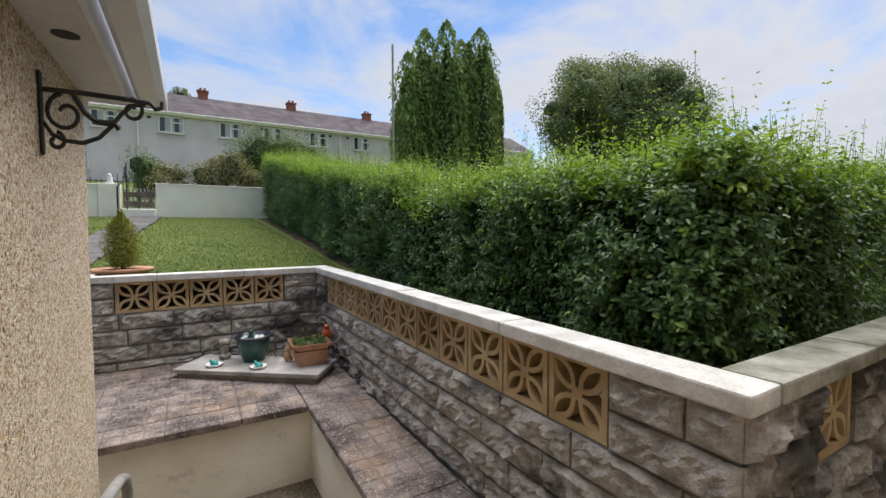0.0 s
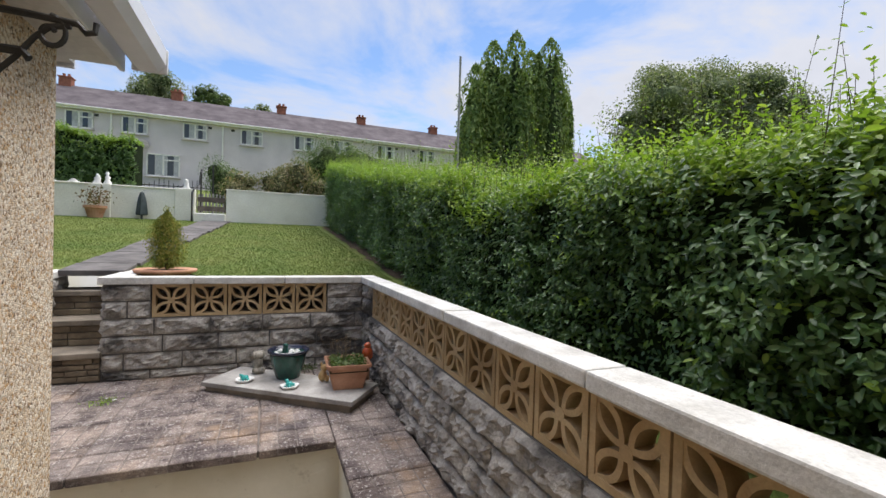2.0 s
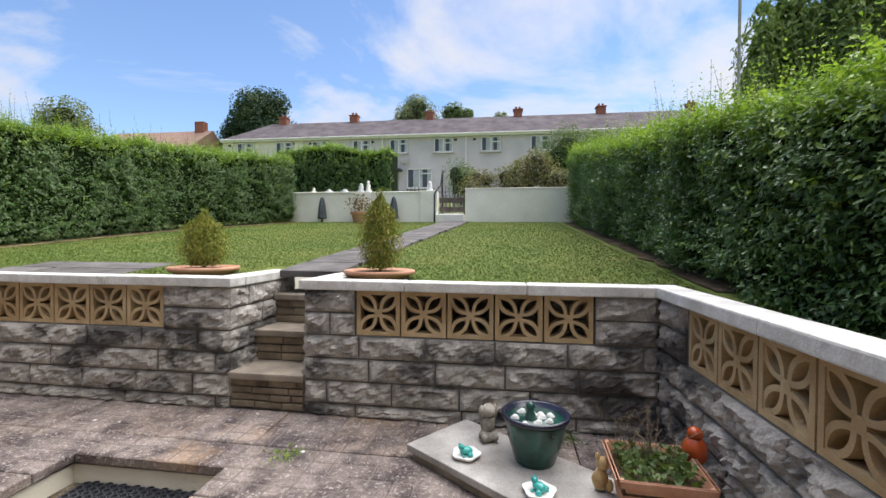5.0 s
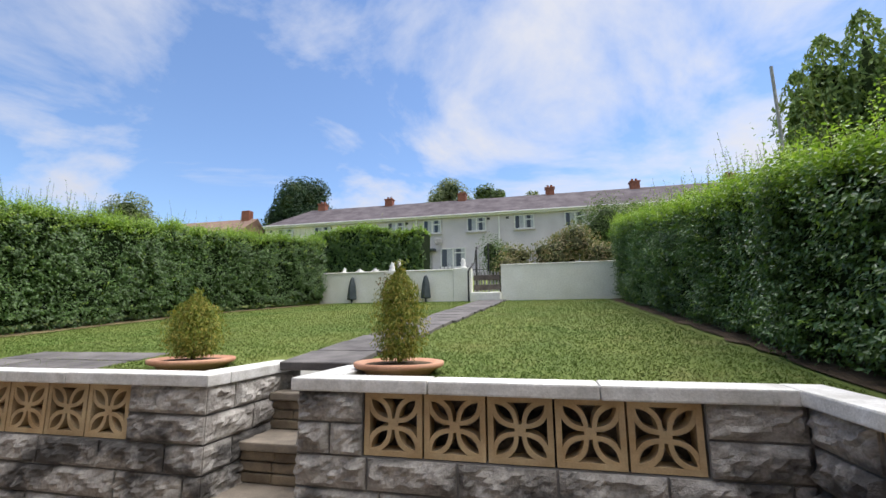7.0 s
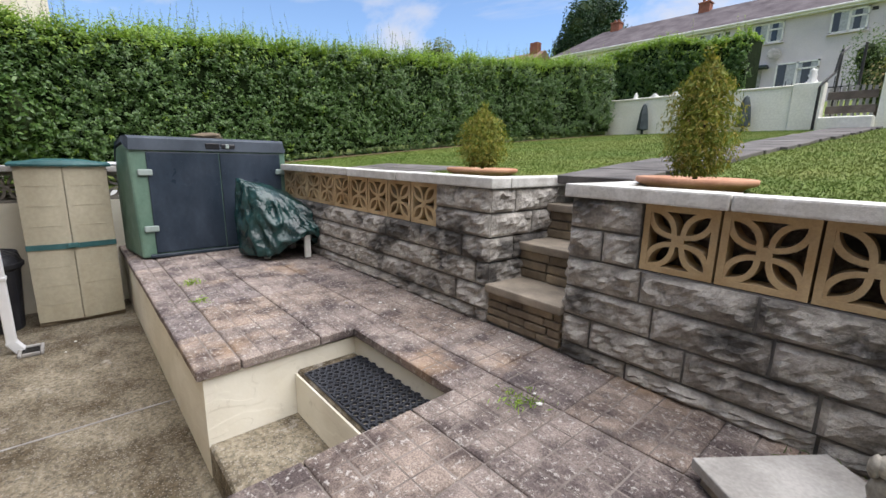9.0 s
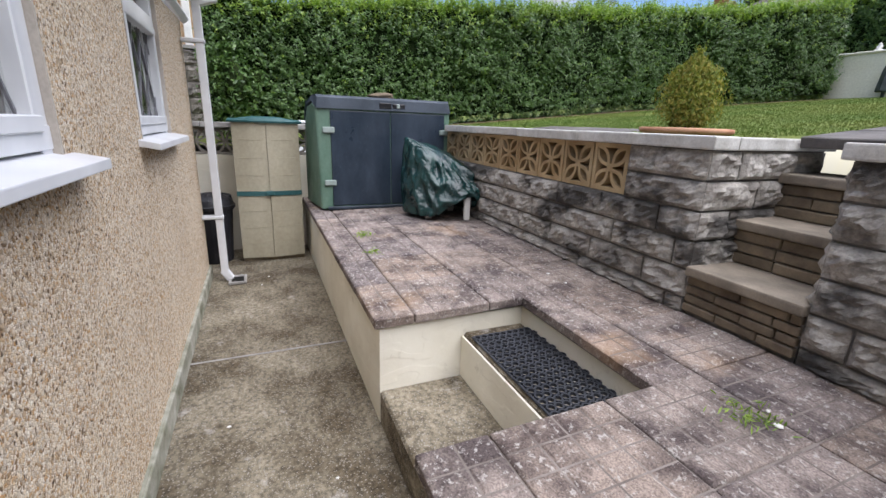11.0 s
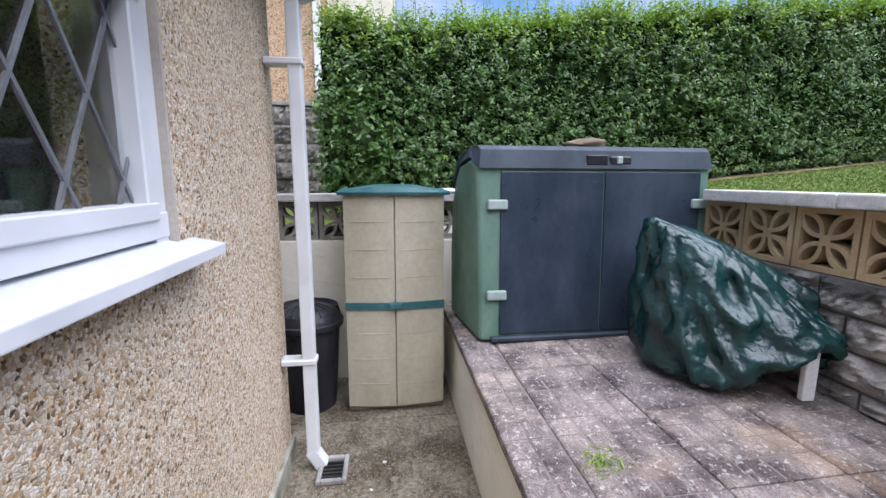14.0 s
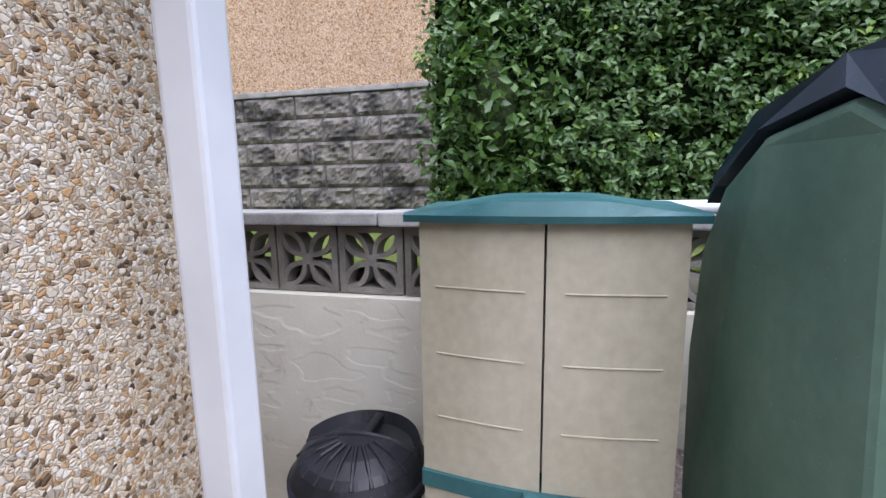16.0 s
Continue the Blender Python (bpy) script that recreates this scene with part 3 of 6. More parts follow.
def coping(parent, place, x0, x1, y0, y1, seed, material, z0=COPE_LO, z1=COPE_HI, unit=0.75):
    rng = random.Random(seed)
    x, k = x0, 0
    while x < x1 - 0.01:
        ln = min(unit * rng.uniform(0.9, 1.1), x1 - x)
        if x1 - x - ln < 0.2:
            ln = x1 - x
        b = box(x + 0.002, y0, z0 - rng.uniform(0, 0.004), x + ln - 0.002, y1, z1 + rng.uniform(-0.003, 0.003), 0.009, seg=2)
        for v in b.verts:
            w = noise.noise(Vector((v.co.x * 7, v.co.y * 9, v.co.z * 9 + seed)))
            v.co += Vector((0, 0.005 * w, 0.004 * w))
        moved(b, place)
        part("coping_stone", b, material, parent)
        x += ln
        k += 1


C1, CH = 0.725, 0.151
COURSES = [C1, C1 + CH, C1 + 2 * CH]
UP1, UP2 = 1.178, 1.328


def garden_walls():
    # right part of the terrace wall, from the steps to the corner
    w = structure("wall_terrace_right", box(-0.97, PATIO_FACE + 0.012, 0.3, RIGHT_FACE + 0.2, PATIO_FACE + 0.10, UP1), M_MORTAR, "grey rock-faced block terrace wall with pierced screen blocks", "wall")
    pl = pose(-0.97, PATIO_FACE, 0)
    part("wall_core", box(-0.97, PATIO_FACE + 0.012, UP1, -0.625, PATIO_FACE + 0.10, COPE_LO), M_MORTAR, w)
    part("wall_core", box(0.885, PATIO_FACE + 0.012, UP1, RIGHT_FACE + 0.2, PATIO_FACE + 0.10, COPE_LO), M_MORTAR, w)
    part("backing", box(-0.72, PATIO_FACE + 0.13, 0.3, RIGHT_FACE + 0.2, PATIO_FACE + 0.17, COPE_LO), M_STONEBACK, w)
    rock_course(w, pl, 2.22, 0.635, 0.09, 0.5, None, 0.7)
    for k, z in enumerate(COURSES):
        rock_course(w, pl, 2.22, z, CH, (0.35, 1.0, 0.85)[k])
    for k, z in enumerate((UP1, UP2)):
        rock_course(w, pl, 0.35, z, 0.15, (0.4, 0.0)[k])
        rock_course(w, pose(0.885, PATIO_FACE, 0), 0.365, z, 0.15, 0)
    screens(w, pose(0, PATIO_FACE, 0), -0.62, 5, SCREEN)
    coping(w, pose(0, 0, 0), -1.0, RIGHT_FACE - 0.03, PATIO_FACE - 0.035, PATIO_FACE + 0.14, 3, M_COPING)
    coping(w, pose(0, 0, 0) @ pose(0, 0, 0, 0, 0, 90), PATIO_FACE + 0.14, 5.86, 0.79, 1.0, 4, M_COPING)
    part("return_core", box(-0.957, PATIO_FACE + 0.10, 0.6, -0.75, 5.82, COPE_LO), M_MORTAR, w)
    for k, z in enumerate(COURSES + [UP1, UP2]):
        rock_course(w, pose(-0.97, 5.82, 0, 0, 0, -90), 0.88, z, CH if k < 3 else 0.15, (0.5, 1.0)[k % 2])

    # left part, from the steps to the end wall
    w = structure("wall_terrace_left", box(-4.70, PATIO_FACE + 0.012, 0.3, -1.522, PATIO_FACE + 0.10, UP1), M_MORTAR, "grey rock-faced block terrace wall with pierced screen blocks", "wall")
    part("wall_core", box(-2.018, PATIO_FACE + 0.012, UP1, -1.522, PATIO_FACE + 0.10, COPE_LO), M_MORTAR, w)
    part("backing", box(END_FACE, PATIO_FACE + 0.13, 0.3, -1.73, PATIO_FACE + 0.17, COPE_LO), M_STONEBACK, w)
    ln = -1.51 + 4.70
    rock_course(w, pose(-4.70, PATIO_FACE, 0), ln, 0.635, 0.09, 0.4, None, 0.7)
    for k, z in enumerate(COURSES):
        rock_course(w, pose(-4.70, PATIO_FACE, 0), ln, z, CH, (0.6, 0.1, 0.7)[k])
    for k, z in enumerate((UP1, UP2)):
        rock_course(w, pose(-2.018, PATIO_FACE, 0), 0.508, z, 0.15, 0)
    screens(w, pose(0, PATIO_FACE, 0), -4.72, 9, SCREEN)
    coping(w, pose(0, 0, 0), -4.70, -1.48, PATIO_FACE - 0.035, PATIO_FACE + 0.14, 6, M_COPING)
    coping(w, pose(0, 0, 0, 0, 0, 90), PATIO_FACE + 0.14, 5.90, 1.48, 1.69, 7, M_COPING)
    part("return_core", box(-1.73, PATIO_FACE + 0.10, 0.6, -1.522, 5.86, COPE_LO), M_MORTAR, w)
    for k, z in enumerate(COURSES + [UP1, UP2]):
        rock_course(w, pose(-1.51, PATIO_FACE, 0, 0, 0, 90), 0.92, z, CH if k < 3 else 0.15, (0.5, 0.9)[k % 2])

    # side wall towards the tall hedge
    y_end = 0.53
    w = structure("wall_side", box(RIGHT_FACE + 0.012, y_end + 0.012, 0.0, RIGHT_FACE + 0.10, PATIO_FACE + 0.012, UP1), M_MORTAR, "long grey rock-faced side wall with pierced screen blocks", "wall")
    part("wall_core", box(RIGHT_FACE + 0.012, 4.575, UP1, RIGHT_FACE + 0.10, PATIO_FACE + 0.012, COPE_LO), M_MORTAR, w)
    part("wall_core", box(RIGHT_FACE + 0.012, y_end + 0.012, UP1, RIGHT_FACE + 0.10, 0.965, COPE_LO), M_MORTAR, w)
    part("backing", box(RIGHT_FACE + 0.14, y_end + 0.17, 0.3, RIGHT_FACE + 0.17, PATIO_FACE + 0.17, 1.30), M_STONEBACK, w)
    pl = pose(RIGHT_FACE, PATIO_FACE, 0, 0, 0, -90)
    rock_course(w, pl, PATIO_FACE - y_end, 0.60, 0.125, 0.4, None, 0.6)
    for k, z in enumerate(COURSES):
        rock_course(w, pl, PATIO_FACE - y_end, z, CH, (0.8, 0.3, 0.65)[k])
    for k, z in enumerate((UP1, UP2)):
        rock_course(w, pl, PATIO_FACE - 4.575, z, 0.15, 0)
        rock_course(w, pl @ pose(PATIO_FACE - 0.965, 0, 0), 0.965 - y_end, z, 0.15, (0.0, 0.62)[k])
    screens(w, pl, PATIO_FACE - 4.57, 12, SCREEN)
    coping(w, pose(0, 0, 0, 0, 0, 90), y_end - 0.03, PATIO_FACE + 0.14, -RIGHT_FACE - 0.135, -RIGHT_FACE + 0.035, 8, M_COPING, unit=1.1)
    # its return
    part("return_core", box(RIGHT_FACE + 0.10, y_end + 0.012, 0.0, 2.9, y_end + 0.10, UP1), M_MORTAR, w)
    part("return_core", box(RIGHT_FACE + 0.10, y_end + 0.012, UP1, 1.74, y_end + 0.10, COPE_LO), M_MORTAR, w)
    part("return_core", box(2.06, y_end + 0.012, UP1, 2.9, y_end + 0.10, COPE_LO), M_MORTAR, w)
    for k, z in enumerate(COURSES):
        rock_course(w, pose(RIGHT_FACE, y_end, 0), 1.6, z, CH, (0.9, 0.3, 0.7)[k])
    for k, z in enumerate((UP1, UP2)):
        rock_course(w, pose(RIGHT_FACE, y_end, 0), 0.49, z, 0.15, (0.4, 0)[k])
        rock_course(w, pose(2.05, y_end, 0), 0.8, z, 0.15, 0)
    screens(w, pose(0, y_end, 0), 1.75, 1, SCREEN)
    coping(w, pose(0, 0, 0), RIGHT_FACE + 0.135, 2.9, y_end - 0.035, y_end + 0.135, 9, M_COPING3)

    # rendered end wall with old screen blocks
    w = structure("wall_end", box(END_FACE - 0.2, -3, 0.0, END_FACE, PATIO_FACE + 0.1, 1.12), M_CREAM, "cream rendered end wall topped with dark screen blocks", "wall")
    screens(w, pose(END_FACE - 0.04, 0, 0, 0, 0, 90), -0.53, 18, SCREEN_OLD, 1.27)
    coping(w, pose(0, 0, 0, 0, 0, 90), -0.6, PATIO_FACE, -END_FACE - 0.02, -END_FACE + 0.20, 11, M_COPING2, 1.425, 1.48)
    w = structure("wall_neighbour", box(-8.4, -4, 0, -8.18, 2.6, 2.52), M_MORTAR, "old weathered stone-faced wall next door", "wall")
    for k in range(7):
        rock_course(w, pose(-8.17, -2.0, 0, 0, 0, 90), 4.6, 0.865 + 0.235 * k, 0.235, (1.0, 0.5)[k % 2], M_BLOCK2, 0.62)
    coping(w, pose(0, 0, 0, 0, 0, 90), -2.0, 2.6, 8.14, 8.42, 12, M_COPING2, 2.51, 2.56)


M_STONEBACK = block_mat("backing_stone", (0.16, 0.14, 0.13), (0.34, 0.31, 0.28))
garden_walls()


# ---- raised patio ----
def patio():
    b = None
    zt = 0.56
    for x0, y0, x1, y1, z in ((END_FACE, 3.45, -2.0, PATIO_FACE + 0.012, zt), (-2.0, 4.29, -1.05, PATIO_FACE + 0.012, zt), (-1.05, 3.36, 0.78, PATIO_FACE + 0.012, zt), (0.78, -2.0, RIGHT_FACE + 0.012, PATIO_FACE + 0.012, zt)):
        b = box(x0, y0, -0.1, x1, y1, z, 0, b)
    structure("patio_base", b, M_CREAM, "cream painted rendered retaining edge of the raised patio", "retaining wall")
    structure("side_terrace", box(RIGHT_FACE + 0.012, -8, -0.1, 2.95, 0.54, zt), M_CONC, "worn concrete terrace outside the side wall", "paving")
    s = thing("patio_step", "two concrete steps up to the patio with a cream riser", "steps", (0, 0, 0), kind="structure")
    part("lower_step", box(-1.998, 3.45, 0, -1.052, 3.93, 0.20, 0.012), M_CONC, s)
    part("upper_step", box(-1.998, 3.92, 0, -1.052, 4.288, 0.462, 0.012), M_CONC, s)
    part("riser", box(-1.996, 3.908, 0.2, -1.054, 3.919, 0.44), M_CREAM, s)
    w = thing("garden_steps", "three worn stone steps of thin courses up to the lawn", "steps", (0, 0, 0), kind="structure")
    for k, (y, z) in enumerate(((4.93, 0.905), (5.22, 1.135), (5.50, 1.365))):
        part("tread", box(-1.508, y - 0.02, z - 0.05, -0.972, y + 0.36, z, 0.01, seg=2), M_STEP, w)
        part("step_core", box(-1.50, y + 0.03, 0.5, -0.98, 5.95, z - 0.05), M_MORTAR, w)
        zz, rows = z - 0.052, 4 if k == 0 else 3
        hh = (z - 0.05 - (0.66 if k == 0 else (0.905, 1.135)[k - 1])) / rows
        for r in range(rows):
            x = -1.505
            rng = random.Random(k * 10 + r)
            while x < -0.99:
                ln = min(rng.uniform(0.14, 0.30), -0.975 - x)
                part("thin_stone", box(x, y + rng.uniform(0, 0.012), zz - hh + 0.006, x + ln - 0.006, y + 0.06, zz - 0.002, 0.005), M_STEPBRICK, w)
                x += ln
            zz -= hh


patio()
structure("doorstep", box(-0.395, -8, 0, 0.775, 0.85, 0.30, 0.01), M_CONC, "raised concrete landing beside the house", "step")

# ---- hedges ----
def along(line, s):
    """The point a part s of the way along a line of points, and the way it runs there."""
    seg = [(Vector(b) - Vector(a)).length for a, b in zip(line, line[1:])]
    d = s * sum(seg)
    for a, b, ln in zip(line, line[1:], seg):
        if d <= ln or b is line[-1]:
            a, b = Vector(a), Vector(b)
            return a + (b - a) * (d / ln), (b - a).normalized()
        d -= ln


def hedge(name, label, line, depth, foot, top, side, seed, density, leaf, tip=0.35, shoots=0, gap=0.12, crowd=1.0):
    """A clipped hedge: a core coloured as dark as inner shade, and leaf layers on face, top and ends. side: +1 if its
    face looks to the left of the line.
    """
    rng = np.random.default_rng(seed)
    h = thing(name, label, "hedge")
    total = sum((Vector(b) - Vector(a)).length for a, b in zip(line, line[1:]))
    n = max(2, int(total / 0.5))
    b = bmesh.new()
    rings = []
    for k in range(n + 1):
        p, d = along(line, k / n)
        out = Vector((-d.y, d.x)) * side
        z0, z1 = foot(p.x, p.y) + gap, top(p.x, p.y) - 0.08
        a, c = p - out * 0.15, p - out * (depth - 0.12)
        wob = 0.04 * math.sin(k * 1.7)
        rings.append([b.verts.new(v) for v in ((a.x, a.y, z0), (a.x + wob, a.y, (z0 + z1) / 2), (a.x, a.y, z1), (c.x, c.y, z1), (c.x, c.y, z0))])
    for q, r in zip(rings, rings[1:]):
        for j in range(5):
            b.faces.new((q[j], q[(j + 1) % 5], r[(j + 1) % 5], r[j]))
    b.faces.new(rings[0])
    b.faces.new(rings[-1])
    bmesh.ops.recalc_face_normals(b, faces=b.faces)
    part("hedge_core", b, M_HEDGECORE, h, "solid core coloured near-black for the shade between the leaves")
    corners = np.array(line, float)
    runs = np.diff(corners, axis=0)
    seg = np.linalg.norm(runs, axis=1)
    cum = np.concatenate([[0], np.cumsum(seg)])
    runs = runs / seg[:, None]

    def spots(count):
        """Places along the face line, and the way that the face looks there."""
        q = rng.random(count)
        q = np.where(rng.random(count) < 0.5, q, q ** crowd) * total
        k = np.clip(np.searchsorted(cum, q) - 1, 0, len(seg) - 1)
        return corners[k] + runs[k] * (q - cum[k])[:, None], np.column_stack([-runs[k][:, 1], runs[k][:, 0]]) * side

    height = sum(top(*along(line, q)[0]) - foot(*along(line, q)[0]) for q in (0.1, 0.5, 0.9)) / 3
    per = 9
    count = int(density * total * (height + depth * 0.8) / per)
    p, out = spots(count)
    z0 = np.array([foot(x, y) for x, y in p])
    z1 = np.array([top(x, y) for x, y in p])
    u = rng.random(count) * (height + depth * 0.8)
    lump = np.array([0.12 * noise.noise(Vector((x * 2.0, y * 2.0, v * 1.6 + seed))) + 0.09 * noise.noise(Vector((x * 5, y * 5, v * 5))) for (x, y), v in zip(p, u)])
    t = u / height
    face = t < 1
    v = np.clip((t - 1) * height / (depth * 0.8), 0, 1)
    inn = np.where(face, 0.13 + np.abs(rng.normal(size=count)) * 0.05 - lump + np.clip((t - 0.88) * 0.8, 0, 0.08) + np.clip(0.12 - t, 0, 0.12) * 0.9, v * depth * 0.95 + 0.06)
    foot_xy = p - out * inn[:, None]
    z = np.where(face, z0 + 0.02 + (z1 - z0) * t * 0.98, z1 - 0.11 + lump * 1.5)
    start = np.column_stack([foot_xy, z])
    wild = rng.normal(size=(count, 3)) * 0.42
    grow = np.where(face[:, None], np.column_stack([out * 0.85, 0.22 + 0.55 * t]), np.array([0, 0, 1.0])) + wild
    grow /= np.linalg.norm(grow, axis=1, keepdims=True)
    long = np.where(face, rng.uniform(0.10, 0.21, count), rng.uniform(0.10, 0.20, count) + tip * rng.random(count) ** 4)
    fresh = ~face | (rng.random(count) < np.clip((t - 0.74) * 3.4, 0.03, 1))
    extra, eout = spots(shoots)
    ez = np.array([top(x, y) for x, y in extra]).reshape(-1) - 0.05
    start = np.concatenate([start, np.column_stack([extra - eout * rng.uniform(0.1, depth * 0.8, (shoots, 1)), ez])])
    grow = np.concatenate([grow, np.column_stack([rng.normal(size=(shoots, 2)) * 0.12, np.ones(shoots)])])
    long = np.concatenate([long, rng.uniform(0.15, 0.5, shoots) * np.where(rng.random(shoots) < 0.3, 1.25, 0.8)])
    fresh = np.concatenate([fresh, np.ones(shoots, bool)])
    outs = np.concatenate([np.where(face[:, None], np.column_stack([out, np.zeros(count)]), 0.0), np.zeros((shoots, 3))])
    if shoots:
        verts, quads = [], []
        for a, g, ln in zip(start[count:], grow[count:], long[count:]):
            for f, r in ((-0.1, 0.0028), (1.0, 0.001)):
                for q in range(3):
                    verts.append((a[0] + g[0] * ln * f + r * math.cos(q * 2.09), a[1] + g[1] * ln * f + r * math.sin(q * 2.09), a[2] + g[2] * ln * f))
            i = len(verts) - 6
            quads += [(i + q, i + (q + 1) % 3, i + 3 + (q + 1) % 3, i + 3 + q) for q in range(3)]
        me = bpy.data.meshes.new("twig_growth")
        me.from_pydata(verts, [], quads)
        me.materials.append(M_BARK)
        tw = new("twig_growth", me)
        tw.parent = h
        tagged(tw, "thin upright brown twigs", kind="stuff")
    across = np.cross(grow, rng.normal(size=grow.shape))
    across /= np.linalg.norm(across, axis=1, keepdims=True)
    pos, axes, sizes, faces, new_growth = [], [], [], [], []
    for k in range(per + 5):
        f = min(1.0, 0.12 + 0.88 * k / (per - 1)) if k < per else (k - per + 0.5) / 5
        on = np.ones(len(start), bool) if k < per else long > 0.26
        turn = across if k % 2 == 0 else np.cross(grow, across)
        turn = turn * (1 if k % 4 < 2 else -1) * (0.15 if k == per - 1 else 1.0)
        size = leaf * (1.12 - 0.5 * f * (long > 0.26))
        pos.append((start + grow * (long * f)[:, None] + turn * (size * 0.42)[:, None])[on])
        axes.append((turn * 0.9 + grow * 0.75)[on])
        sizes.append(size[on])
        faces.append((outs * 0.55 + grow * 0.25 + [0, 0, 0.55])[on])
        new_growth.append(fresh[on])
    pos, axes, sizes, faces, new_growth = (np.concatenate(a) for a in (pos, axes, sizes, faces, new_growth))
    for name2, label2, pick, material, add in (("leaves", "dark glossy oval leaves", ~new_growth, M_LEAF_D, 1), ("young_leaves", "bright green new growth on top", new_growth, M_LEAF_L, 2)):
        ob = leaves(name2, pos[pick], sizes[pick], sizes[pick] * 0.5, material, seed + add, faces[pick], 0.1, 0.42, h, axes[pick])
        tagged(ob, label2, kind="stuff")
    return h


def right_top(x, y):
    return 2.26 + max(0.0, y - 3.2) * 0.172


hedge("privet_hedge", "long clipped privet hedge with bright untrimmed top beside the lawn", [(4.4, 0.80), (1.95, 0.78), (1.74, 1.0), (1.72, 5.0), (1.80, 13.3)], 1.3,
      lambda x, y: 1.22 if y < 5 else lawn_z(x, y) - 0.02, right_top, 1, 21, 7600, 0.032, 0.30, 900, crowd=1.3)
hedge("privet_hedge", "tall clipped privet hedge along the far side of the lawn", [(-6.25, 2.45), (-6.38, 6.0), (-6.35, 10.2), (-5.3, 13.3)], 1.2,
      lambda x, y: 1.25 if y < 5 else lawn_z(x, y), lambda x, y: 2.98 + max(0, y - 3.2) * 0.098, -1, 31, 6600, 0.036, 0.24, 420)
hedge("privet_hedge", "clipped hedge behind the whitewashed garden wall", [(-7.2, 15.4), (-3.3, 15.4)], 1.2,
      lambda x, y: 2.4, lambda x, y: 4.72 + 0.10 * math.sin(x * 2), -1, 41, 4200, 0.05, 0.15, 30)


def border(name, line, w0, w1, label, material):
    """A strip of bare earth along a hedge foot, a little above the lawn."""
    b = bmesh.new()
    prev = None
    n = 36
    for k in range(n + 1):
        p, d = along(line, k / n)
        wob = 0.10 * noise.noise(Vector((k * 0.8, 3, w0))) + 0.05 * noise.noise(Vector((k * 2.3, 5, w0)))
        pair = [b.verts.new((p.x + o, p.y, lawn_z(p.x + o, p.y) + 0.014)) for o in (w0 + wob, w1)]
        if prev:
            b.faces.new((prev[0], prev[1], pair[1], pair[0]))
        prev = pair
    bmesh.ops.recalc_face_normals(b, faces=b.faces)
    ob = structure(name, b, material, label, "soil")
    return ob


border("border_right", [(1.72, 5.2), (1.80, 13.3)], -0.05, 0.4, "bare dark earth below the privet hedge", M_SOIL)
border("border_left", [(-6.37, 5.2), (-6.35, 10.2), (-5.3, 13.3)], 0.18, -0.5, "dry earth and clippings below the far hedge", M_STRAW)

# ---- lawn: path, garden wall, gate ----
M_SLATE = worn("roof_slate", (0.085, 0.072, 0.078), (0.17, 0.148, 0.155), 1.2, 14, 0.95, 0.4, 0.02, 0.05)
M_GREYREND = worn("grey_roughcast", (0.54, 0.495, 0.52), (0.68, 0.625, 0.65), 0.7, 20, 0.9, 0.3, 0.01, 0.1)
M_CHIM = worn("red_brick", (0.22, 0.085, 0.06), (0.33, 0.14, 0.095), 6, 40, 0.9, 0.4, 0.01, 0.2)
M_TERRA = worn("terracotta", (0.42, 0.20, 0.12), (0.62, 0.36, 0.24), 6, 90, 0.85, 0.3, 0.003, 0.25)
M_GATE = worn("brown_gate_wood", (0.07, 0.055, 0.045), (0.16, 0.13, 0.11), 6, 60, 0.8)
M_WHITE = worn("white_paint", (0.70, 0.69, 0.66), (0.84, 0.83, 0.80), 6, 60, 0.6, 0.2)
M_DKGLASS = Nodes("window_glass").done((0.03, 0.035, 0.04), 0.06, 0.0, 0.6)
M_NET = worn("net_curtain", (0.34, 0.35, 0.37), (0.55, 0.56, 0.58), 12, 60, 0.9)
M_OBEL = worn("dark_slate_paint", (0.02, 0.03, 0.035), (0.06, 0.08, 0.085), 8, 80, 0.6)
M_PATHSLAB = worn("garden_path_slab", (0.095, 0.088, 0.085), (0.20, 0.185, 0.175), 5, 90, 0.9, 0.5, 0.005, 0.2, 0.4)


def garden_path():
    w = thing("garden_path", "grey slab path up the lawn to the gate", "path", kind="structure")
    rng = random.Random(5)
    y = 5.55
    while y < 13.2:
        ln = rng.uniform(0.42, 0.5)
        f = (y - 5.5) / 7.8
        x0 = -1.50 + 0.25 * f + rng.uniform(-0.02, 0.02)
        wd = 0.52 + 0.14 * f
        b = box(-wd / 2, 0, -0.04, wd / 2, ln - 0.015, 0.016, 0.006)
        moved(b, pose(x0 + wd / 2 - 0.0, y, lawn_z(0, y + ln / 2) + 0.0, 5.6, 0, rng.uniform(-1, 1)))
        part("slab", b, M_PATHSLAB, w)
        y += ln


garden_path()


def lawn_paving():
    w = thing("lawn_paving", "overgrown dark grey slabs set into the lawn edge", "paving", kind="structure")
    rng = random.Random(14)
    for i in range(3):
        for j in range(2):
            x, y = -4.18 + 0.47 * i + rng.uniform(-0.02, 0.02), 5.30 + 0.36 * j + rng.uniform(-0.02, 0.02)
            part("slab", moved(box(0, 0, -0.05, 0.44, 0.33, 0.014, 0.006), pose(x, y, lawn_z(x, y), 5.6, 0, rng.uniform(-2, 2))), M_PATHSLAB, w)


lawn_paving()


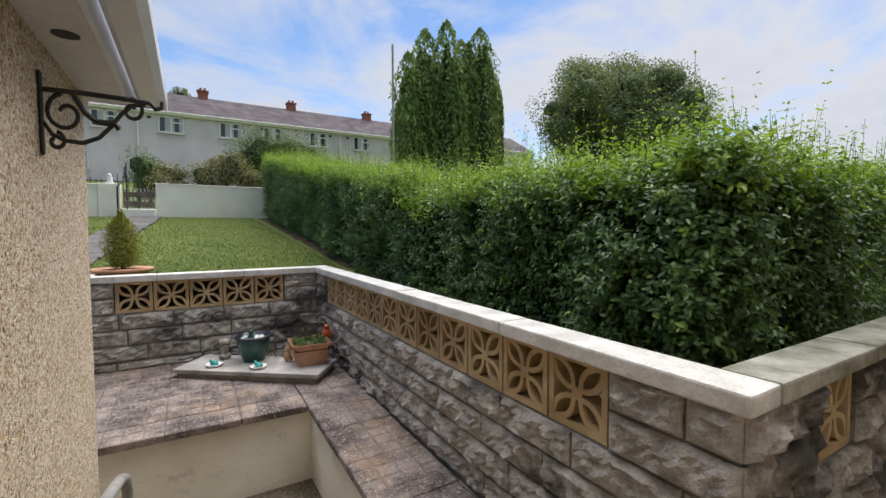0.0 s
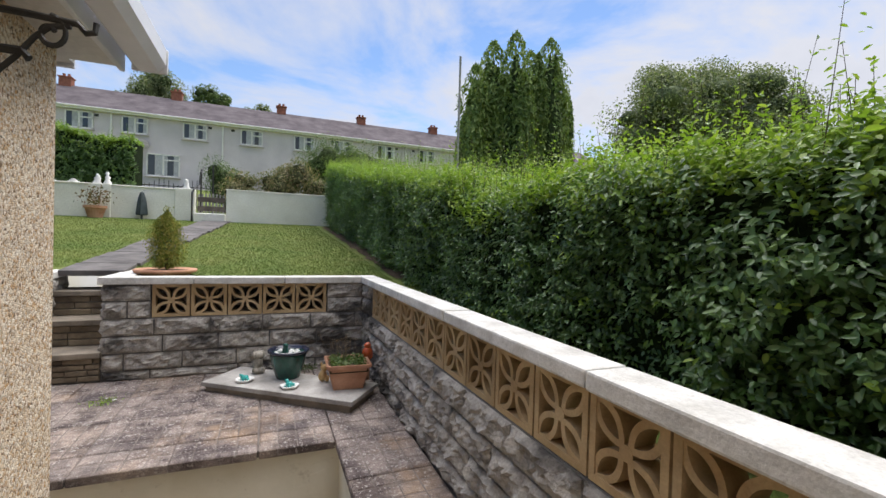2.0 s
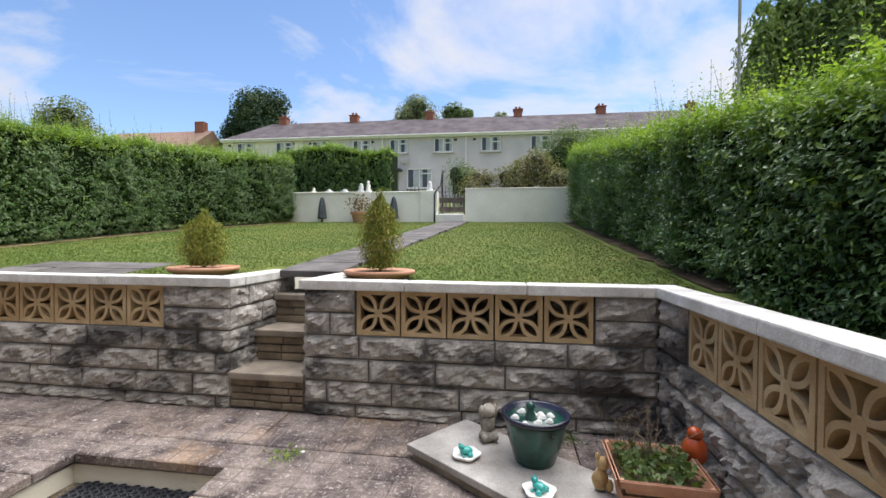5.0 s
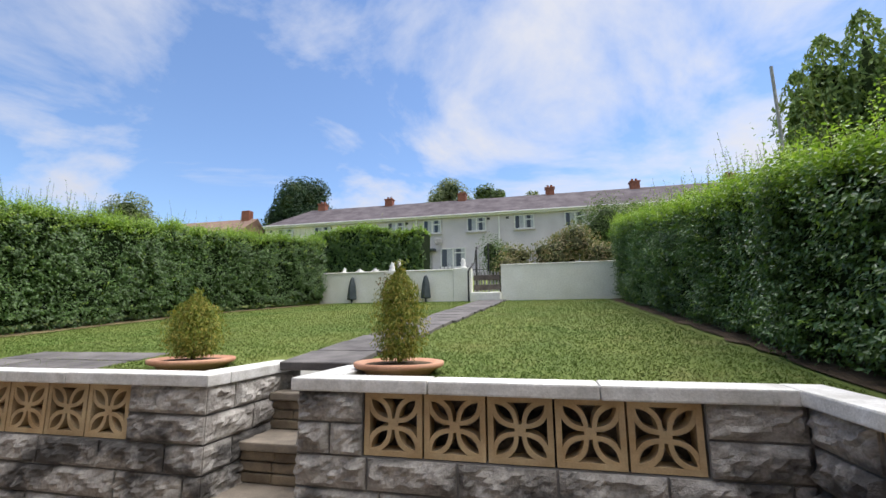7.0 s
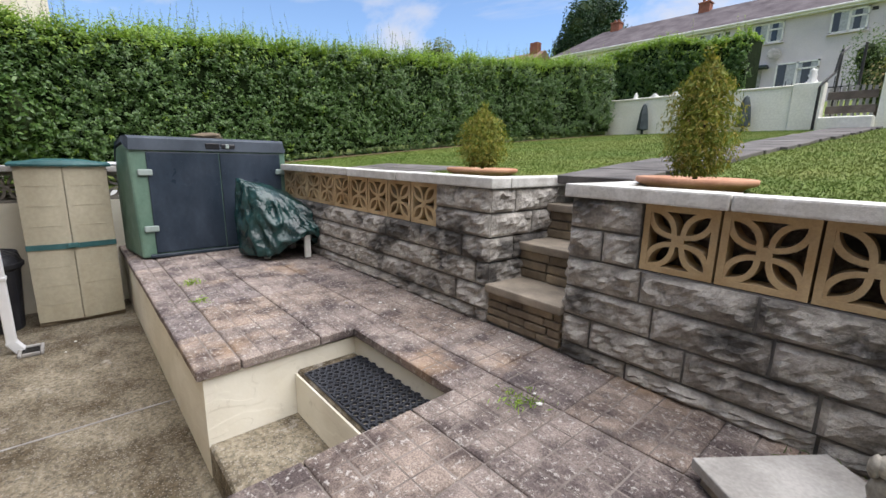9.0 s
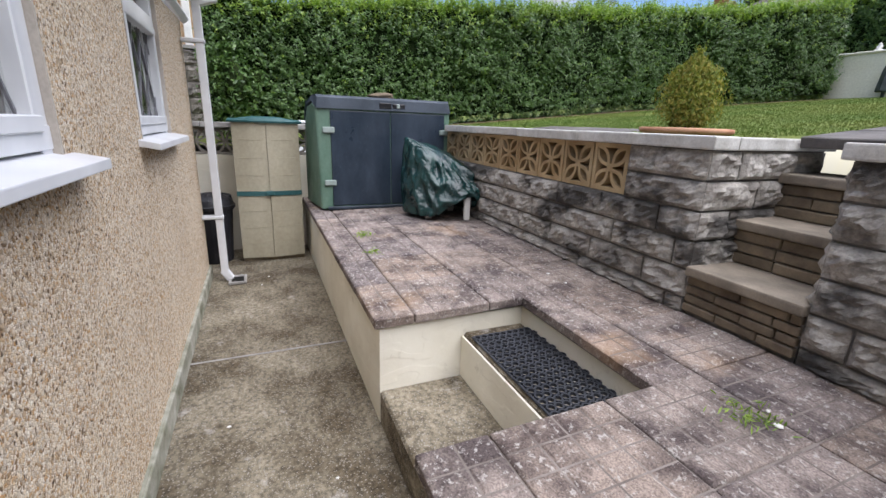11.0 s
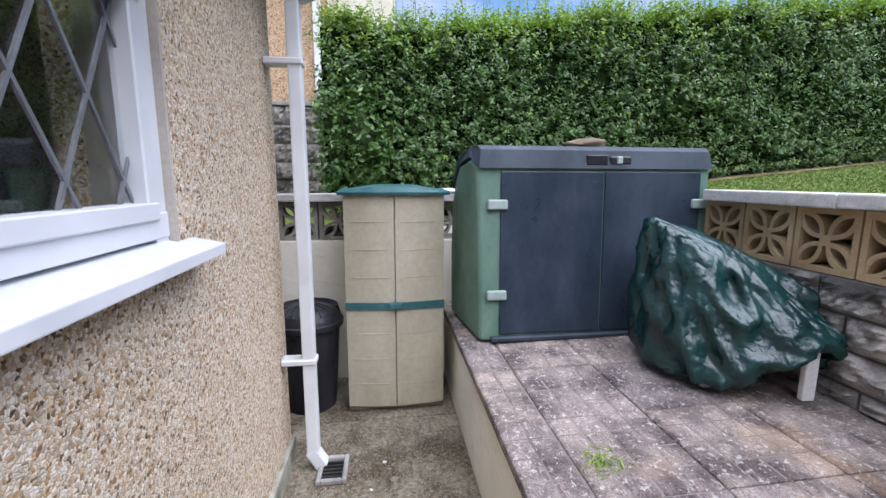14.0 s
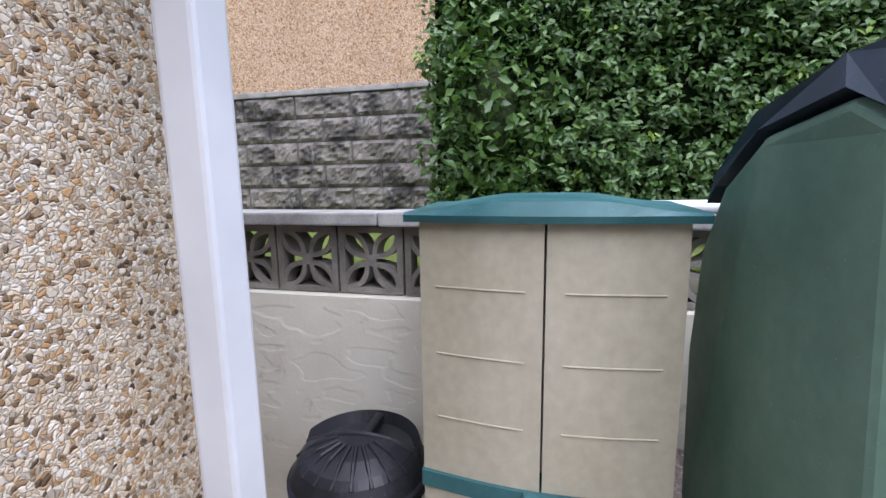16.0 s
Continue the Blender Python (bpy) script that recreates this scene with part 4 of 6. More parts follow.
def garden_wall():
    y0, y1 = 13.5, 13.72
    w = structure("wall_garden_left", box(-5.6, y0, 2.0, -1.86, y1, 3.08), M_WHITEWALL, "peeling whitewashed garden wall with piers", "wall")
    part("pier", box(-3.72, y0 - 0.03, 2.0, -3.28, y1 + 0.02, 3.12, 0.01), M_WHITEWALL, w)
    part("pier", box(-1.92, y0 - 0.03, 2.0, -1.46, y1 + 0.02, 3.13, 0.012), M_WHITEWALL, w)
    part("wall_cap", box(-5.6, y0 - 0.02, 3.08, -3.72, y1 + 0.01, 3.12, 0.01), M_WHITEWALL, w)
    part("wall_cap", box(-3.28, y0 - 0.02, 3.08, -1.92, y1 + 0.01, 3.115, 0.01), M_WHITEWALL, w)
    w = structure("wall_garden_right", box(-0.72, y0, 2.0, 2.6, y1, 3.16), M_WHITEWALL, "whitewashed garden wall below the rose bushes", "wall")
    part("wall_cap", box(-0.73, y0 - 0.015, 3.16, 2.6, y1 + 0.015, 3.185, 0.008), M_WHITEWALL, w)
    structure("gate_step", box(-1.46, y0 - 0.25, 2.0, -0.72, y1 + 0.4, 2.50, 0.02), M_WHITEWALL, "whitewashed step below the gate", "step")
    structure("terrace_upper", box(-9, y1, 1.9, 6, 33.0, 2.46, 0), M_LAWN, "ground of the upper garden", "ground")
    g = thing("garden_gate", "low brown wooden gate with white pickets", "gate", (-1.43, y0 + 0.1, 2.51))
    for z in (0.06, 0.30):
        part("rail", box(0.02, -0.05, z, 0.68, -0.028, z + 0.13, 0.006), M_GATE, g)
    for k in range(8):
        part("picket", box(0.03 + k * 0.083, -0.025, 0.02, 0.075 + k * 0.083, -0.002, 0.50 + 0.03 * math.sin(k / 7 * math.pi), 0.006), M_COPING2, g)
    h = thing("handrail", "bent black iron handrail beside the gate steps", "handrail", (0, 0, 0))
    part("rail", tube([(-1.50, 13.3, 2.22), (-1.50, 13.3, 3.02), (-1.47, 13.36, 3.10), (-1.38, 13.62, 3.28), (-1.36, 13.7, 3.6), (-1.36, 14.4, 3.85)], 0.022), M_IRON, h)
    part("post", tube([(-1.36, 13.8, 2.5), (-1.36, 13.8, 3.7)], 0.02), M_IRON, h)
    part("post", tube([(-1.2, 15.0, 2.4), (-1.2, 15.0, 4.0)], 0.025), M_IRON, h)
    for x in (-4.60, -2.60):
        o = thing("garden_obelisk", "small dark pointed garden obelisk against the white wall", "ornament", (x, 13.36, lawn_z(x, 13.36)), group="obelisks by the wall")
        part("body", lathe([(0.12, 0.10), (0.135, 0.12), (0.10, 0.45), (0.07, 0.58), (0.045, 0.66), (0.0, 0.70)], 4), M_OBEL, o)
        part("foot", box(-0.02, -0.02, -0.02, 0.02, 0.02, 0.12), M_OBEL, o)
    for k, (x, hgt, r) in enumerate(((-4.95, 0.15, 0.07), (-4.5, 0.09, 0.10), (-4.05, 0.10, 0.11), (-3.58, 0.24, 0.09), (-3.38, 0.30, 0.08), (-1.68, 0.27, 0.09))):
        z = 3.118 if x not in (-3.58, -3.38, -1.68) else 3.128
        bm = lathe([(r, 0), (r, 0.03), (r * 0.55, hgt * 0.35), (r * 0.75, hgt * 0.55), (r * 0.4, hgt * 0.72), (r * 0.5, hgt * 0.86), (0.01, hgt)], 12)
        for v in bm.verts:
            v.co += Vector((1, 1, 0.4)) * 0.02 * noise.noise(v.co * 14 + Vector((k, 0, 0)))
        ob = solid("stone_ornament", moved(bm, pose(x, 13.6, z - 0.005)), M_WHITE, "small white stone ornament on the garden wall", "ornament", "ornaments on the wall", smooth=True)
    pt = thing("flower_pot", "terracotta pot with a sparse leafy plant by the white wall", "plant pot", (-3.5, 13.2, lawn_z(0, 13.2)))
    part("pot", lathe([(0.14, 0), (0.20, 0.22), (0.23, 0.23), (0.23, 0.29), (0.20, 0.29), (0.19, 0.24), (0.0, 0.24)], 20), M_TERRA, pt)
    rng = np.random.default_rng(3)
    pts = rng.normal(size=(160, 3)) * [0.16, 0.12, 0.13] + [0, 0, 0.5]
    tagged(leaves("foliage", pts, np.full(160, 0.09), np.full(160, 0.045), M_LEAF_RUST, 5, None, 0.1, 1.0, pt), "sparse reddish green leaves")
    part("stem", tube([(0, 0, 0.2), (0.02, 0, 0.45), (-0.1, 0.02, 0.6)], 0.01, 6), M_BARK, pt)


M_LEAF_RUST = leaf_mat("rusty_leaf", (0.14, 0.10, 0.04), (0.22, 0.13, 0.06), (0.12, 0.16, 0.05), 0.5, 0.3)
M_LEAF_ROSE = leaf_mat("rose_leaf", (0.09, 0.12, 0.04), (0.19, 0.20, 0.08), (0.40, 0.30, 0.19), 0.5, 0.3)
M_LEAF_TREE = leaf_mat("tree_leaf", (0.09, 0.125, 0.06), (0.15, 0.19, 0.09), (0.24, 0.265, 0.14), 0.5, 0.35)
M_LEAF_CON = leaf_mat("cypress_spray", (0.10, 0.165, 0.05), (0.165, 0.24, 0.07), (0.25, 0.32, 0.10), 0.6, 0.3, 0.2)
M_LEAF_PINE = leaf_mat("pine_needle", (0.022, 0.05, 0.03), (0.045, 0.085, 0.045), (0.07, 0.115, 0.06), 0.6, 0.15, 0.2)
M_LEAF_BUSH = leaf_mat("bush_leaf", (0.06, 0.11, 0.03), (0.10, 0.16, 0.045), (0.16, 0.21, 0.07), 0.5, 0.3)
# Tones for solid crown cores: darker than the leaves, with inner shade painted in.
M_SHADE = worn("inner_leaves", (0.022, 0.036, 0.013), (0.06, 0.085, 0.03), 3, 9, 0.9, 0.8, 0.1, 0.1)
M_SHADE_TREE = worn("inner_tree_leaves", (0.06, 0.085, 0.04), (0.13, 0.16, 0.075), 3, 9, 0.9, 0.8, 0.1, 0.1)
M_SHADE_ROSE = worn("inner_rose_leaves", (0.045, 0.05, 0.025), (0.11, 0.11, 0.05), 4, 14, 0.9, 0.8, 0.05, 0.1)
garden_wall()


def bush(name, label, category, at, size, count, leaf, material, seed, dense=0.55, lumps=7, trunk=0.0, shade=None):
    """A shrub or round tree: trunk, limbs and a crown of leaves gathered in uneven clumps."""
    rng = np.random.default_rng(seed)
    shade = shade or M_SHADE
    t = thing(name, label, category, at)
    sx, sy, sz = size
    centres = rng.normal(size=(lumps, 3))
    centres /= np.linalg.norm(centres, axis=1, keepdims=True)
    centres = centres * [sx, sy, sz] * rng.uniform(0.25, 0.72, (lumps, 1))
    if trunk > 0:
        centres[:, :2] *= (1.08 - 0.6 * np.clip(centres[:, 2:] / sz, 0, 0.8))
    centres[:, 2] += trunk + sz
    limb_r = 0.03 + 0.035 * trunk
    part("trunk", tube([(0, 0, -0.05), (0.02 * sx, 0, (trunk + sz * 0.5) * 0.5), (0, 0.03, trunk + sz * 0.6)], [limb_r * 1.5, limb_r, limb_r * 0.6], 8), M_BARK, t)
    for k in range(min(lumps, 6)):
        c = centres[k]
        part("limb", tube([(0, 0, trunk * 0.6 + 0.05), tuple(c * [0.5, 0.5, 0.8]), tuple(c)], [limb_r * 0.7, limb_r * 0.45, limb_r * 0.2], 6), M_BARK, t)
    # Solid lumps in a dark leaf tone stand for the shaded crown inside.
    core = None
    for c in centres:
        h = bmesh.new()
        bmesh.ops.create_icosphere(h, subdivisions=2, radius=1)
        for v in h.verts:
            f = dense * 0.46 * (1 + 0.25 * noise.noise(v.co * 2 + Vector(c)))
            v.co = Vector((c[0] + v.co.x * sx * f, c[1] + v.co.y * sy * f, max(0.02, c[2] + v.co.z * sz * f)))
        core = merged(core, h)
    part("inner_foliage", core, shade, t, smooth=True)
    which = rng.integers(0, lumps, count)
    d = rng.normal(size=(count, 3))
    d /= np.linalg.norm(d, axis=1, keepdims=True)
    rad = rng.uniform(0.25, 1.0, (count, 1)) ** 0.45
    lump_size = rng.uniform(0.75, 1.25, lumps)[which][:, None]
    pts = centres[which] + d * rad * np.array([sx, sy, sz]) * dense * lump_size
    pts[:, 2] = np.maximum(pts[:, 2], 0.05)
    tagged(leaves("crown", pts, np.full(count, leaf), np.full(count, leaf * 0.6), material, seed + 1, d * 0.8 + [0, 0, 0.4], 0.2, 0.7, t), kind="stuff")
    return t


bush("rose_bush", "overgrown rose bush with fading pink blooms above the wall", "bush", (-0.3, 14.3, 2.46), (0.8, 0.5, 0.72), 4200, 0.065, M_LEAF_ROSE, 51, 0.42, 14, shade=M_SHADE_ROSE)
bush("rose_bush", "overgrown rose bush with fading pink blooms above the wall", "bush", (0.85, 14.35, 2.46), (1.0, 0.6, 0.98), 6500, 0.065, M_LEAF_ROSE, 52, 0.4, lumps=18, shade=M_SHADE_ROSE)
bush("rose_bush", "overgrown rose bush with fading pink blooms above the wall", "bush", (1.7, 14.2, 2.46), (0.55, 0.5, 0.66), 2600, 0.065, M_LEAF_ROSE, 53, shade=M_SHADE_ROSE)
bush("round_bush", "rounded clipped green bush behind the gate", "bush", (-1.0, 16.6, 2.46), (0.75, 0.6, 1.0), 6000, 0.055, M_LEAF_BUSH, 54, 0.6, 9)
bush("dome_bush", "large dark clipped evergreen bush", "bush", (2.5, 17.2, 2.6), (1.5, 1.1, 1.62), 20000, 0.06, M_LEAF_BUSH, 55, 0.5, 18)
bush("shrub", "dark shrub beside the house row", "bush", (4.6, 20.5, 3.2), (1.6, 1.2, 1.6), 2600, 0.10, M_LEAF_TREE, 56)
bush("broadleaf_tree", "large spreading broadleaf tree beyond the hedge", "tree", (19.0, 14.5, 2.2), (6.4, 4.5, 3.9), 80000, 0.12, M_LEAF_TREE, 61, 0.22, 100, 1.7, M_SHADE_TREE)
bush("broadleaf_tree", "round leafy tree behind the house row", "tree", (-9.3, 47, 4.6), (3.3, 2.8, 3.7), 11000, 0.22, M_LEAF_TREE, 62, 0.32, 26, 5.6)
bush("broadleaf_tree", "thin leafy tree behind the house row", "tree", (-4.9, 47, 4.6), (2.6, 2.0, 2.6), 3600, 0.22, M_LEAF_BUSH, 63, 0.26, 22, 7.0)
bush("broadleaf_tree", "small leafy tree behind the house row", "tree", (-0.6, 48, 4.6), (1.7, 1.2, 1.5), 1400, 0.24, M_LEAF_TREE, 64, 0.45, 6, 8.2)
bush("evergreen_tree", "broad dark evergreen tree behind the house row", "tree", (-26.0, 46, 4.6), (6.2, 4.5, 6.6), 26000, 0.28, M_LEAF_PINE, 65, 0.27, 46, 2.4)
bush("broadleaf_tree", "distant tree beyond the hedge", "tree", (-52, 46, 4.6), (6.5, 4.0, 4.2), 12000, 0.34, M_LEAF_TREE, 66, 0.45, 12, 5.4)
bush("shrub", "pale shrub beyond the hedge", "bush", (-25.0, 30, 4.2), (1.6, 1.4, 2.6), 2200, 0.14, M_LEAF_BUSH, 67, 0.42, 9, 0.6)


def cypress(at, height, radius, seed, label):
    """A narrow conifer: trunk and upright overlapping sprays."""
    rng = np.random.default_rng(seed)
    t = thing("cypress_tree", label, "tree", at, group="row of cypresses")
    part("trunk", tube([(0, 0, -0.1), (0, 0, height * 0.5), (0, 0, height * 0.93)], [0.16, 0.10, 0.02], 8), M_BARK, t)
    n = int(1500 * height / 9)
    pts, out = [], []
    spires = [(0, 0, 1.0, 1.0)] + [(rng.uniform(-0.5, 0.5) * radius, rng.uniform(-0.5, 0.5) * radius, rng.uniform(0.72, 0.93), 0.55) for _ in range(4)]
    for k in range(n * 4):
        sx, sy, f, rr = spires[rng.integers(0, len(spires))]
        h = rng.random() ** 0.8
        rad = radius * rr * min(1.0, 4.5 * (1 - h)) ** 0.65 * (0.55 + 0.45 * min(1.0, h * 5))
        a = rng.uniform(0, 2 * math.pi)
        q = rad * rng.uniform(0.72, 1.04) * (1 + 0.10 * math.sin(a * 9 + h * 11))
        pts.append((sx + q * math.cos(a), sy + q * math.sin(a), h * height * f))
        out.append((math.cos(a), math.sin(a), 0.25))
    m = len(pts)
    tagged(leaves("crown", pts, np.full(m, 0.34), np.full(m, 0.12), M_LEAF_CON, seed + 1, np.array(out), -1.6, 0.45, t), kind="stuff")
    # Solid core, coloured dark like the shade behind the sprays.
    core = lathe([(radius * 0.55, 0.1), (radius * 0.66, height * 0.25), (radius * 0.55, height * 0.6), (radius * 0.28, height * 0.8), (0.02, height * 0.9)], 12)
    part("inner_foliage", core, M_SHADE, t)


for k, (x, y, h, r) in enumerate(((10.9, 22.2, 8.9, 1.0), (12.2, 22.6, 10.6, 1.2), (13.2, 21.8, 11.0, 1.1), (14.6, 22.4, 10.4, 1.15), (15.7, 22.0, 11.2, 1.25), (10.4, 21.6, 6.2, 0.8))):
    cypress((x, y, 3.0), h, r, 70 + k, "tall dense columnar green cypress beyond the hedge")
cypress((17.3, 22.5, 3.0), 8.6, 0.45, 79, "thin sparse dying cypress with bare twigs")
p = thing("pole", "slim grey metal pole standing beside the cypresses", "pole", (9.05, 20.2, 3.0))
part("shaft", tube([(0, 0, -0.2), (0, 0, 8.2)], 0.055, 10), M_COPING2, p)


# ---- row of houses ----
def house_row():
    y, zg, ze, zr, yr = 34.0, 4.6, 9.72, 11.9, 37.6
    ends = [-22.2, -15.4, -8.95, -2.62, 4.2, 10.6, 17.2, 24.0, 31.0]
    windows = [(-20.2, 0), (-16.9, 0), (-13.9, 0), (-10.6, 0), (-7.7, 1), (-4.3, 1), (-0.8, 0), (2.75, 0), (5.6, 0), (8.9, 0), (12.4, 0), (15.6, 0), (19.0, 0), (22.4, 0), (26, 0)]
    chims = [-18.9, -12.5, -6.0, 1.2, 7.6, 14.2, 21, 28]
    for k, (a, c) in enumerate(zip(ends, ends[1:])):
        pale = k == 0
        h = thing("terraced_house", "cream rendered end terraced house with slate roof" if pale else "grey roughcast two-storey terraced house with slate roof", "house", (a, y, zg), group="row of terraced houses")
        w = c - a
        part("wall", box(0, 0, 0, w, 7, ze - zg), M_CREAM if pale else M_GREYREND, h)
        hip = 2.2 if k == 0 else 0.0
        bm = bmesh.new()
        lo = [bm.verts.new(v) for v in ((-0.1 if pale else 0, -0.3, ze - zg - 0.05), (w, -0.3, ze - zg - 0.05), (w, 7.3, ze - zg - 0.05), (-0.1 if pale else 0, 7.3, ze - zg - 0.05))]
        hi = [bm.verts.new(v) for v in ((hip, yr - y, zr - zg), (w, yr - y, zr - zg))]
        for f in ((lo[0], lo[1], hi[1], hi[0]), (lo[2], lo[3], hi[0], hi[1]), (lo[1], lo[2], hi[1]), (lo[3], lo[0], hi[0]), (lo[3], lo[2], lo[1], lo[0])):
            bm.faces.new(f)
        part("roof", bm, M_SLATE, h)
        part("gutter", box(0, -0.42, ze - zg - 0.12, w, -0.30, ze - zg - 0.02, 0.02), M_WHITE, h)
        part("fascia", box(0, -0.30, ze - zg - 0.22, w, -0.005, ze - zg - 0.06), M_WHITE, h)
        part("downpipe", box(w - 0.06, -0.12, 0, w + 0.03, -0.004, ze - zg - 0.2, 0.01), M_WHITE, h)
        if k < 8:
            cx = chims[k] - a
            ch = part("chimney", box(cx - 0.34, yr - y - 0.3, zr - zg - 0.35, cx + 0.34, yr - y + 0.3, zr - zg + 0.42, 0.01), M_CHIM, h)
            part("chimney_cap", box(cx - 0.40, yr - y - 0.36, zr - zg + 0.42, cx + 0.40, yr - y + 0.36, zr - zg + 0.50, 0.01), M_CHIM, ch)
            for dx in (-0.14, 0.14):
                part("chimney_pot", moved(lathe([(0.10, 0), (0.085, 0.2), (0.10, 0.22)], 10), pose(cx + dx, yr - y, zr - zg + 0.5)), M_CHIM, ch)
        if pale:
            for dx in (3.6, 6.0):
                part("roof_window", moved(box(-0.35, 0, -0.45, 0.35, 0.06, 0.45, 0.01), pose(dx, 1.9, ze - zg + 1.02, -58.5, 0, 0)), M_WHITE, h)
        for x, below in windows:
            if not a <= x < c:
                continue
            for z0, z1, half in ([(8.36, 9.44, 0.72)] + ([(5.72, 7.2, 0.95)] if x == -4.3 or x in (2.75, 8.9) else [])):
                if x == -4.3 and z0 < 6:
                    xw = -6.1
                else:
                    xw = x
                wi = part("window", box(xw - half - a, -0.05, z0 - zg, xw + half - a, -0.004, z1 - zg), M_NET, h, "white framed window with net curtains")
                part("sill", box(xw - half - 0.08 - a, -0.16, z0 - zg - 0.07, xw + half + 0.08 - a, -0.004, z0 - zg - 0.002, 0.01), M_GREYREND, wi)
                for u0, u1, v0, v1 in ((-half, half, z0, z0 + 0.08), (-half, half, z1 - 0.08, z1), (-half, -half + 0.08, z0, z1), (half - 0.08, half, z0, z1), (-0.05, 0.05, z0, z1), (0.0, half, z1 - 0.42, z1 - 0.34)):
                    part("frame", box(xw + u0 - a, -0.09, v0 - zg, xw + u1 - a, -0.052, v1 - zg), M_WHITE, wi)
                for u0, u1 in ((-half + 0.08, -half * 0.5), (half * 0.25, half * 0.62)):
                    part("pane", box(xw + u0 - a, -0.066, z0 + 0.08 - zg, xw + u1 - a, -0.054, z1 - 0.08 - zg), M_DKGLASS, wi)
        if k == 2:
            d = part("satellite_dish", moved(lathe([(0.0, 0.06), (0.2, 0.04), (0.33, 0.0), (0.32, -0.01), (0.18, 0.025), (0.0, 0.045)], 18, cap=False), pose(-7.2 - a, -0.3, 7.72 - zg, 75, 0, 20)), M_COPING2, h, "grey satellite dish")
            part("door_canopy", box(-9.0 - a + 0.1, -0.6, 7.0 - zg, -7.4 - a, -0.004, 7.14 - zg), M_OBEL, h)
            part("door", box(-8.6 - a, -0.05, 5.0 - zg, -7.7 - a, -0.004, 6.95 - zg), M_COPING2, h)
        for dx in (0.5, w - 0.9):
            part("wall_vent", box(dx, -0.03, 9.2 - zg, dx + 0.22, -0.003, 9.36 - zg), M_IRON, h)


house_row()
b = thing("bungalow", "distant house with an orange tiled roof beyond the hedge", "house", (-41, 40, 4.6))
part("wall", box(0, 0, 0, 11, 6, 6.2), M_CREAM, b)
part("roof", prism([(-0.3, 6.1), (6.3, 6.1), (3.0, 8.4)], "x", -0.3, 11.3), worn("faded_clay_tile", (0.22, 0.13, 0.095), (0.33, 0.215, 0.16), 2, 14, 0.9), b)
part("chimney", box(9.5, 2.6, 7.6, 10.5, 3.3, 9.3, 0.02), M_CHIM, b)
f = thing("iron_fence", "thin black iron railings on the upper terrace", "fence", (-4.2, 17.6, 2.46))
for k in range(20):
    part("bar", tube([(k * 0.14, 0, 0), (k * 0.14, 0, 1.25 + 0.1 * math.sin(k * 0.9))], 0.012, 5), M_IRON, f)
for z in (0.25, 1.1):
    part("rail", tube([(0, 0, z), (2.66, 0, z)], 0.016, 5), M_IRON, f)

# ---- house and wall next door ----
n = thing("neighbour_house", "brown pebbledashed house next door with white corner pipe", "house", (-9.6, -8, 0))
part("wall", box(-6, 0, 0, 0, 10.02, 6.5), M_PEB2, n)
part("corner_pipe", box(0.0, 9.92, 0, 0.08, 10.04, 6.5, 0.01), M_WHITE, n)
part("extension", box(-6.5, 10.03, 0, -0.9, 11.2, 6.0), M_CREAM, n)
part("roof", prism([(-0.3, 6.4), (10.4, 6.4), (5, 9.5)], "x", -6.3, 0.3), M_SLATE, n)

bush("privet_bush", "loose leafy end of the privet hedge beside the end wall", "bush", (-6.45, 2.75, 1.2), (0.42, 0.42, 0.95), 5200, 0.062, M_LEAF_D, 58, 0.62, 9)

# ---- windows of the house ----
M_GLASS = Nodes("pane_glass").done((0.9, 0.93, 0.92), 0.02, 0.0, 0.5)
M_GLASS.node_tree.nodes["Principled BSDF"].inputs["Transmission Weight"].default_value = 1.0
M_LEAD = worn("lead_strip", (0.12, 0.12, 0.13), (0.22, 0.22, 0.24), 8, 60, 0.45)
M_REVEAL = worn("smooth_reveal_render", (0.40, 0.35, 0.30), (0.54, 0.49, 0.42), 4, 70, 0.9)
M_ROOM = worn("room_paint", (0.52, 0.50, 0.46), (0.60, 0.58, 0.54), 1, 20, 0.9)


